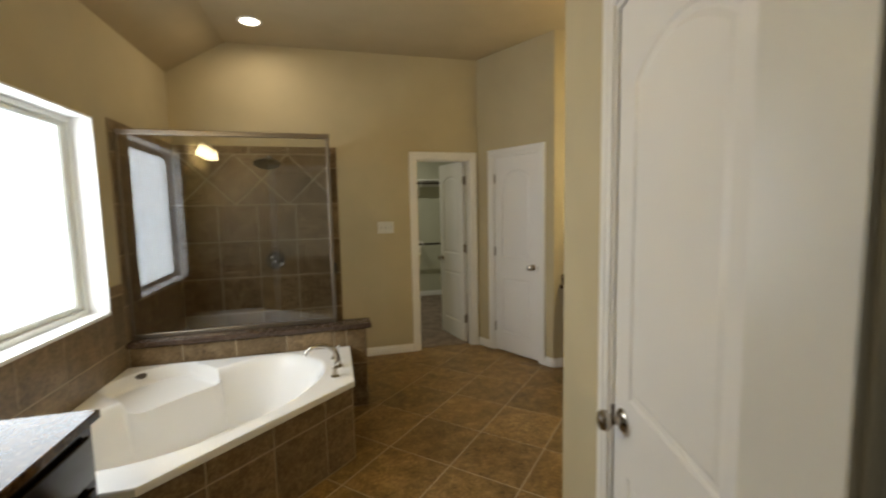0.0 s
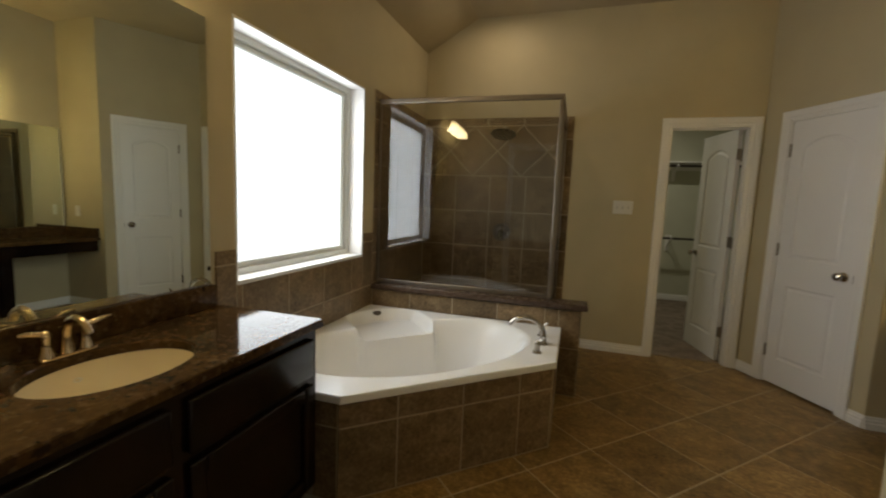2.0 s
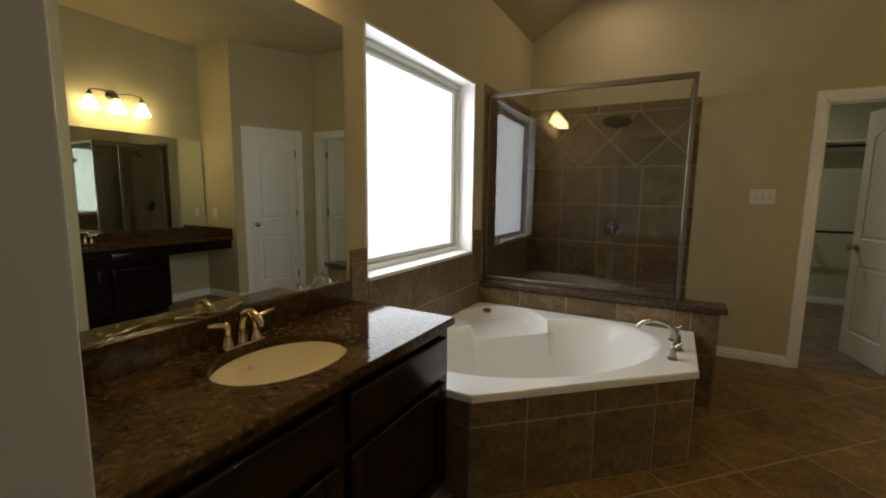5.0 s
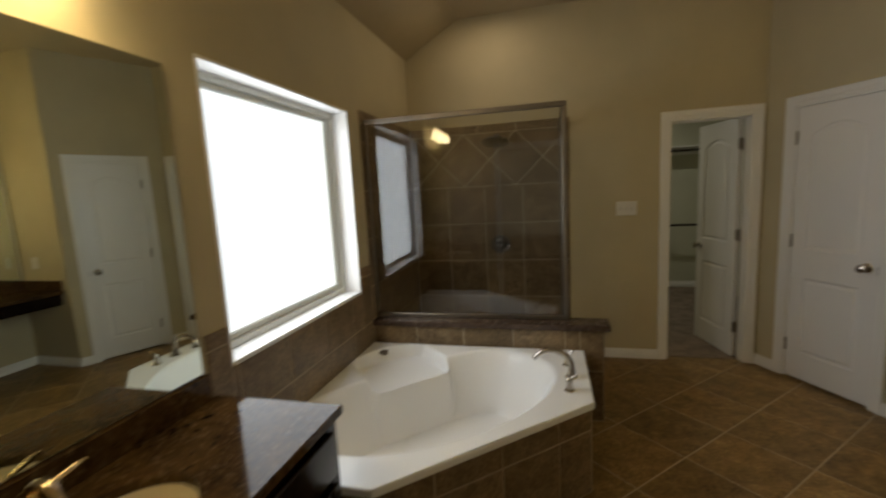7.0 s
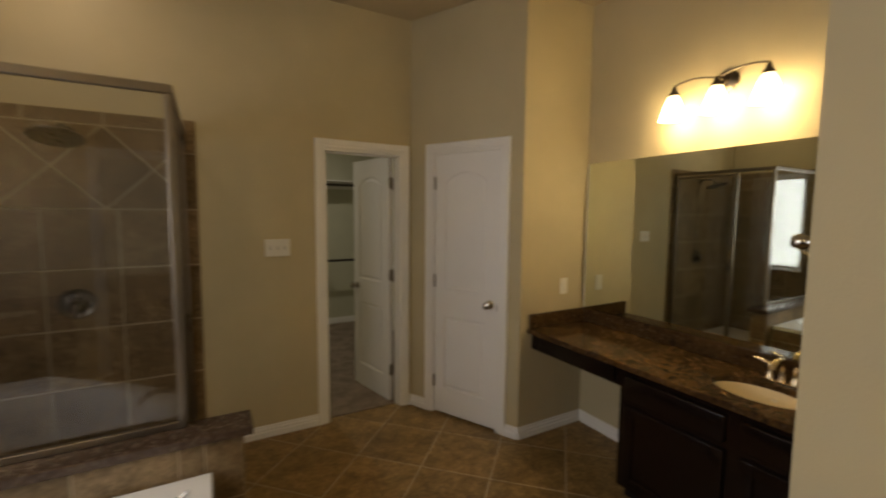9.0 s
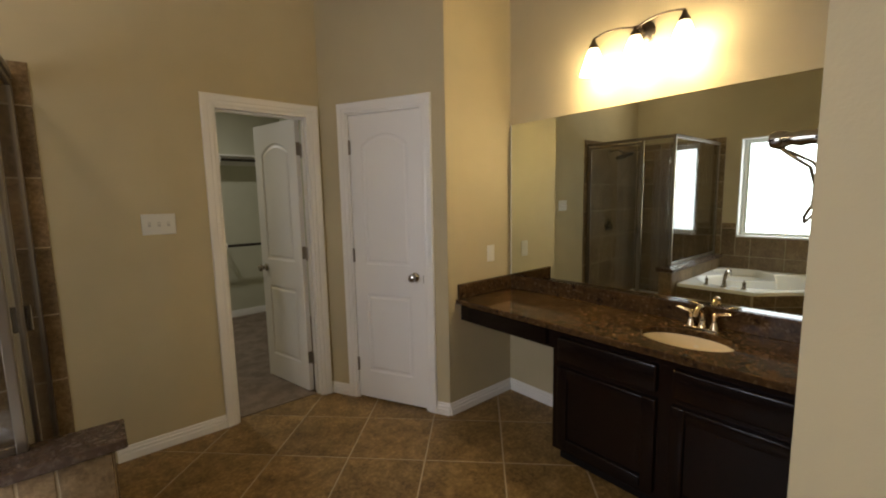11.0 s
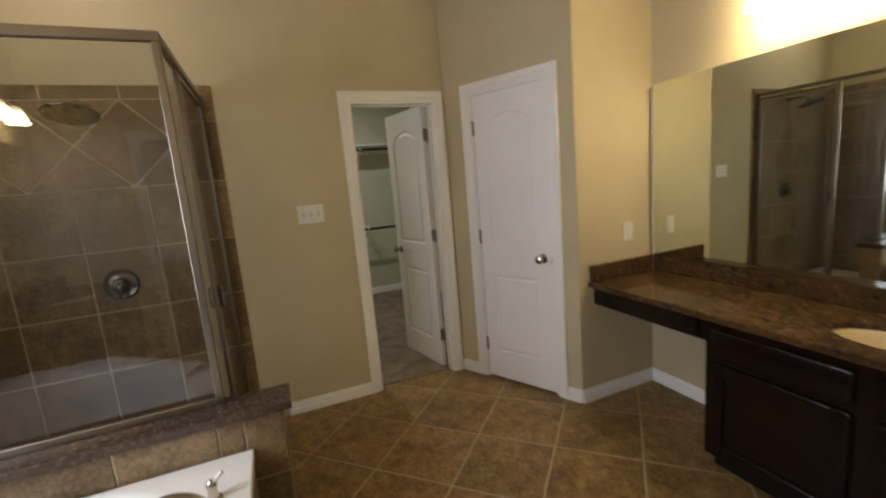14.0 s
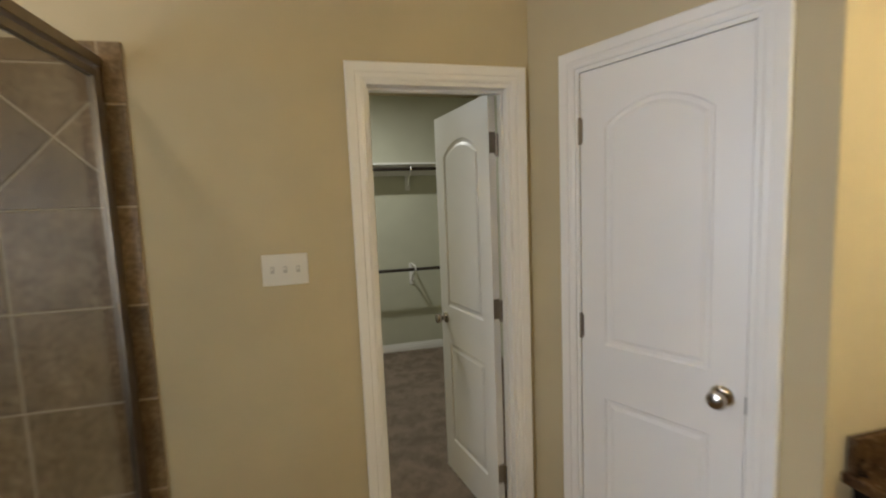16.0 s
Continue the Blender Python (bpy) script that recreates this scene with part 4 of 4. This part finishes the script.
part("front_glass", boxes((-0.662, 0.662, -0.003, 0.003, 0.691, GT - 0.0085)), GLASS, enc, "clear glass panel", m=FRONT @ Matrix.Translation((0.691, GY, 0)))
part("side_glass", boxes((GX - 0.003, GX + 0.003, 4.518, 4.7955, 0.159, GT - 0.0085)), GLASS, enc, "clear glass panel", m=Matrix())
part("side_glass", boxes((GX - 0.003, GX + 0.003, GY + 0.0145, 4.5175, 0.6605, GT - 0.0085)), GLASS, enc, "clear glass panel", m=Matrix())
sd = part("shower_door", boxes((GX - 0.011, GX + 0.011, 4.822, 4.842, 0.145, 2.035), (GX - 0.011, GX + 0.011, 5.440, 5.462, 0.145, 2.035), (GX - 0.011, GX + 0.011, 4.842, 5.440, 0.145, 0.170), (GX - 0.011, GX + 0.011, 4.842, 5.440, 2.012, 2.035)), FRAME_METAL, enc, "nickel framed glass door", m=Matrix())
part("door_glass", boxes((GX - 0.003, GX + 0.003, 4.8425, 5.4395, 0.1705, 2.0115)), GLASS, sd, "clear glass panel", m=Matrix())
part("pull_handle", boxes((GX + 0.0115, GX + 0.032, 4.829, 4.842, 0.975, 1.075), bevel=0.004, seg=2), CHROME, sd, "small chrome pull", m=Matrix())

sh = thing("wall_shower", Matrix.Translation((0.83, FAR - 0.010, 2.02)), "round brushed nickel rain shower head on a wall arm", "shower")
part("flange", lathe(bmesh.new(), [(0, 0), (0.030, 0), (0.028, 0.006), (0.012, 0.012), (0, 0.012)], Matrix.Rotation(radians(90), 4, "X"), 24), BRONZE, sh, "", True)
part("arm", tube(bmesh.new(), [(0, -0.005, 0), (0, -0.08, 0.012), (0, -0.15, 0.0), (0, -0.19, -0.03)], 0.010, 12), BRONZE, sh, "", True)
part("head", lathe(bmesh.new(), [(0, 0.03), (0.018, 0.03), (0.022, 0.012), (0.06, 0.004), (0.108, -0.006), (0.115, -0.014), (0.110, -0.020), (0, -0.020)], Matrix.Translation((0, -0.205, -0.055)) @ Matrix.Rotation(radians(-18), 4, "X"), 32), BRONZE, sh, "", True)
sv = thing("shower_valve", Matrix.Translation((0.828, FAR - 0.010, 1.052)), "round chrome shower valve with a lever handle", "valve")
part("escutcheon", lathe(bmesh.new(), [(0, 0), (0.086, 0), (0.087, 0.006), (0.080, 0.015), (0.066, 0.012), (0.050, 0.010), (0.040, 0.014), (0.036, 0.032), (0.030, 0.040), (0, 0.042)], Matrix.Rotation(radians(90), 4, "X"), 40), BRONZE, sv, "", True)
part("lever", tube(bmesh.new(), [(0, -0.040, 0), (0, -0.056, -0.004), (0, -0.062, -0.03), (0, -0.060, -0.066)], [0.022, 0.018, 0.012, 0.010], 14), CHROME, sv, "", True)

# ---- strike plates ----
part("strike_plate", boxes((D1 - 0.0172, D1 - 0.0145, -0.004, 0.012, 0.890, 0.945)), BRONZE, linen_door, "small dark latch plate", m=LIN_M)
part("strike_plate", boxes((T0 + 0.0145, T0 + 0.0172, -0.004, 0.012, 0.890, 0.945)), BRONZE, toilet_door, "small dark latch plate", m=TOILET_M)
part("strike_plate", boxes((C0 + 0.0146, C0 + 0.0166, 0.050, 0.076, 0.890, 0.955)), BRONZE, closet_door, "small dark latch plate", m=NORTH_M)

# ---- closet fittings ----
shelf = thing("closet_shelf", Matrix.Translation((2.45, 8.15, 2.0)), "white closet shelf with a dark hanging rod on brackets", "shelf", "closet hanging")
part("board", boxes((1.305, 3.615, 7.995, 8.297, 1.988, 2.006)), TRIM, shelf, m=Matrix())
part("cleat", boxes((1.305, 3.615, 8.28, 8.297, 1.90, 1.9875)), TRIM, shelf, m=Matrix())
part("rod", tube(bmesh.new(), [(1.305, 8.03, 1.945), (3.615, 8.03, 1.945)], 0.016, 12), ROD, shelf, "dark bronze rod", True, m=Matrix())
lower = thing("closet_rod", Matrix.Translation((2.45, 8.15, 0.94)), "dark bronze lower closet rod on a white bracket", "rod", "closet hanging")
part("rod", tube(bmesh.new(), [(1.305, 8.03, 0.935), (3.615, 8.03, 0.935)], 0.016, 12), ROD, lower, "", True, m=Matrix())
for top, z in ((shelf, 1.945), (lower, 0.935)):
    for x in (1.9, 2.815):
        bm = boxes((x - 0.026, x + 0.026, 8.285, 8.299, z - 0.20, z + 0.035), bevel=0.004)
        tube(bm, [(x, 8.285, z - 0.15), (x, 8.16, z - 0.06), (x, 8.03, z - 0.02)], 0.009, 8)
        tube(bm, [(x, 8.29, z + 0.03), (x, 8.06, z + 0.034), (x, 8.015, z + 0.026), (x, 8.008, z), (x, 8.03, z - 0.021)], 0.008, 8)
        part("bracket", bm, TRIM, top, "white shelf bracket", True, m=Matrix())

# ---- tiles ----
G = 0.0075
WEST = face_frame((0.0, 0, 0), (0, 1, 0), (0, 0, 1))
NORTH = face_frame((0, FAR, 0), (1, 0, 0), (0, 0, 1))


def backing(name, bm, label):
    return tagged(part(name, bm, GROUT), label, "wall tile", kind="structure")


wains = backing("tub_wall_tiling", boxes((0.0005, 0.0065, 2.862, 2.978, 0.40, 1.062), (0.0005, 0.0065, 2.978, 4.217, 0.40, 0.891), (0.0005, 0.0065, 4.217, 4.366, 0.40, 1.062)), "brown ceramic wall tile around the tub below the window")
tiling(wains, WALL_TILE, WEST, [2.858, 3.015, 3.36, 3.705, 4.05, 4.368], [0.478, 0.650, 0.995, 1.066], [(W1[0] - 0.001, W1[1] + 0.001, W1[2] - 0.001, 3)], G)

sw = backing("shower_west_tiling", boxes((0.0005, 0.0065, 4.369, 5.492, 0, 2.146)), "brown ceramic shower wall tile")
tiling(sw, WALL_TILE, WEST, [4.370, 4.465, 4.81, 5.155, 5.489], [0.03, 0.21, 0.555, 0.90, 1.245, 1.59, 1.93, 2.062, 2.148], [(4.36, 4.503, 0, 0.662)], G)

sn = backing("shower_north_tiling", boxes((0.003, 1.440, FAR - 0.0065, FAR - 0.0005, 0, 2.138)), "brown ceramic shower wall tile with a diagonal band")
xs = [0.011, 0.345, 0.690, 1.035, 1.368]
tiling(sn, WALL_TILE, NORTH, xs, [0.03, 0.21, 0.555, 0.90, 1.245, 1.59], (), G)
tiling(sn, WALL_TILE, NORTH, [0.011, 0.30, 0.645, 0.99, 1.368], [2.062, 2.140], (), G)
half = (2.062 - 1.59) / 2
h2 = half - 0.0055
for k in range(-1, 5):
    for r in (-1, 0, 1):
        cx, cz = 0.982 - 0.472 * 2 + 0.472 * k + (half if r else 0), 1.826 + r * half
        dia = [(cx, cz - h2), (cx + h2, cz), (cx, cz + h2), (cx - h2, cz)]
        dia = clip_rect(dia, 0.013, 1.366, 1.5925, 2.0595)
        if dia:
            piece(dia, sn, WALL_TILE, NORTH)
for z0, z1 in zip([0.03, 0.21, 0.555, 0.90, 1.245, 1.59, 1.935], [0.21, 0.555, 0.90, 1.245, 1.59, 1.935, 2.14]):
    tiling(sn, WALL_TILE, NORTH, [1.368, 1.443], [z0, z1], (), G)

KF = face_frame((0, 4.372, 0), (1, 0, 0), (0, 0, 1))
tiling(knee_wall, WALL_TILE, KF, [0.011, 0.335, 0.675, 1.015, 1.352, 1.592], [0.003, 0.345, 0.618], [(0, 1.445, 0, 0.470)], G)
KE = face_frame((1.586, 0, 0), (0, 1, 0), (0, 0, 1))
tiling(knee_wall, WALL_TILE, KE, [4.364, 4.500], [0.003, 0.345, 0.618], (), G)
KB = face_frame((0, 4.492, 0), (-1, 0, 0), (0, 0, 1))
tiling(knee_wall, WALL_TILE, KB, [-1.586, -1.245, -0.90, -0.555, -0.21, -0.012], [0.032, 0.345, 0.618], (), G)
CE = face_frame((1.43, 0, 0), (0, 1, 0), (0, 0, 1))
tiling(curb, WALL_TILE, CE, [4.505, 4.81, 5.155, 5.488], [0.003, 0.100], (), G)

FA = Vector((0.603, 2.895))
fd = (Vector((1.450, 3.680)) - FA).normalized()
TF = face_frame((FA.x, FA.y, 0), (fd.x, fd.y, 0), (0, 0, 1))
tiling(deck_front, WALL_TILE, TF, [0.000, 0.272, 0.608, 0.940, 1.152], [0.003, 0.342, 0.456], (), G)
TS = face_frame((1.450, 0, 0), (0, 1, 0), (0, 0, 1))
tiling(deck_front, WALL_TILE, TS, [3.690, 4.030, 4.362], [0.003, 0.342, 0.456], (), G)
TL = face_frame((0, 2.905, 0), (1, 0, 0), (0, 0, 1))
tiling(deck_front, WALL_TILE, TL, [0.480, 0.603], [0.003, 0.342, 0.456], (), G)

S = 0.309
hs = S - 0.0055
FM = Matrix.Translation((0, 0, -0.0055))
for i in range(-12, 13):
    for j in range(-12, 13):
        cx, cy = 2.605 + S * (i + j), 4.67 + S * (j - i) + S
        dia = clip_rect([(cx, cy - hs), (cx + hs, cy), (cx, cy + hs), (cx - hs, cy)], 0.53, 3.945, 1.46, 5.557)
        if dia:
            piece(dia, floor, FLOOR_TILE, FM, 0.0055)
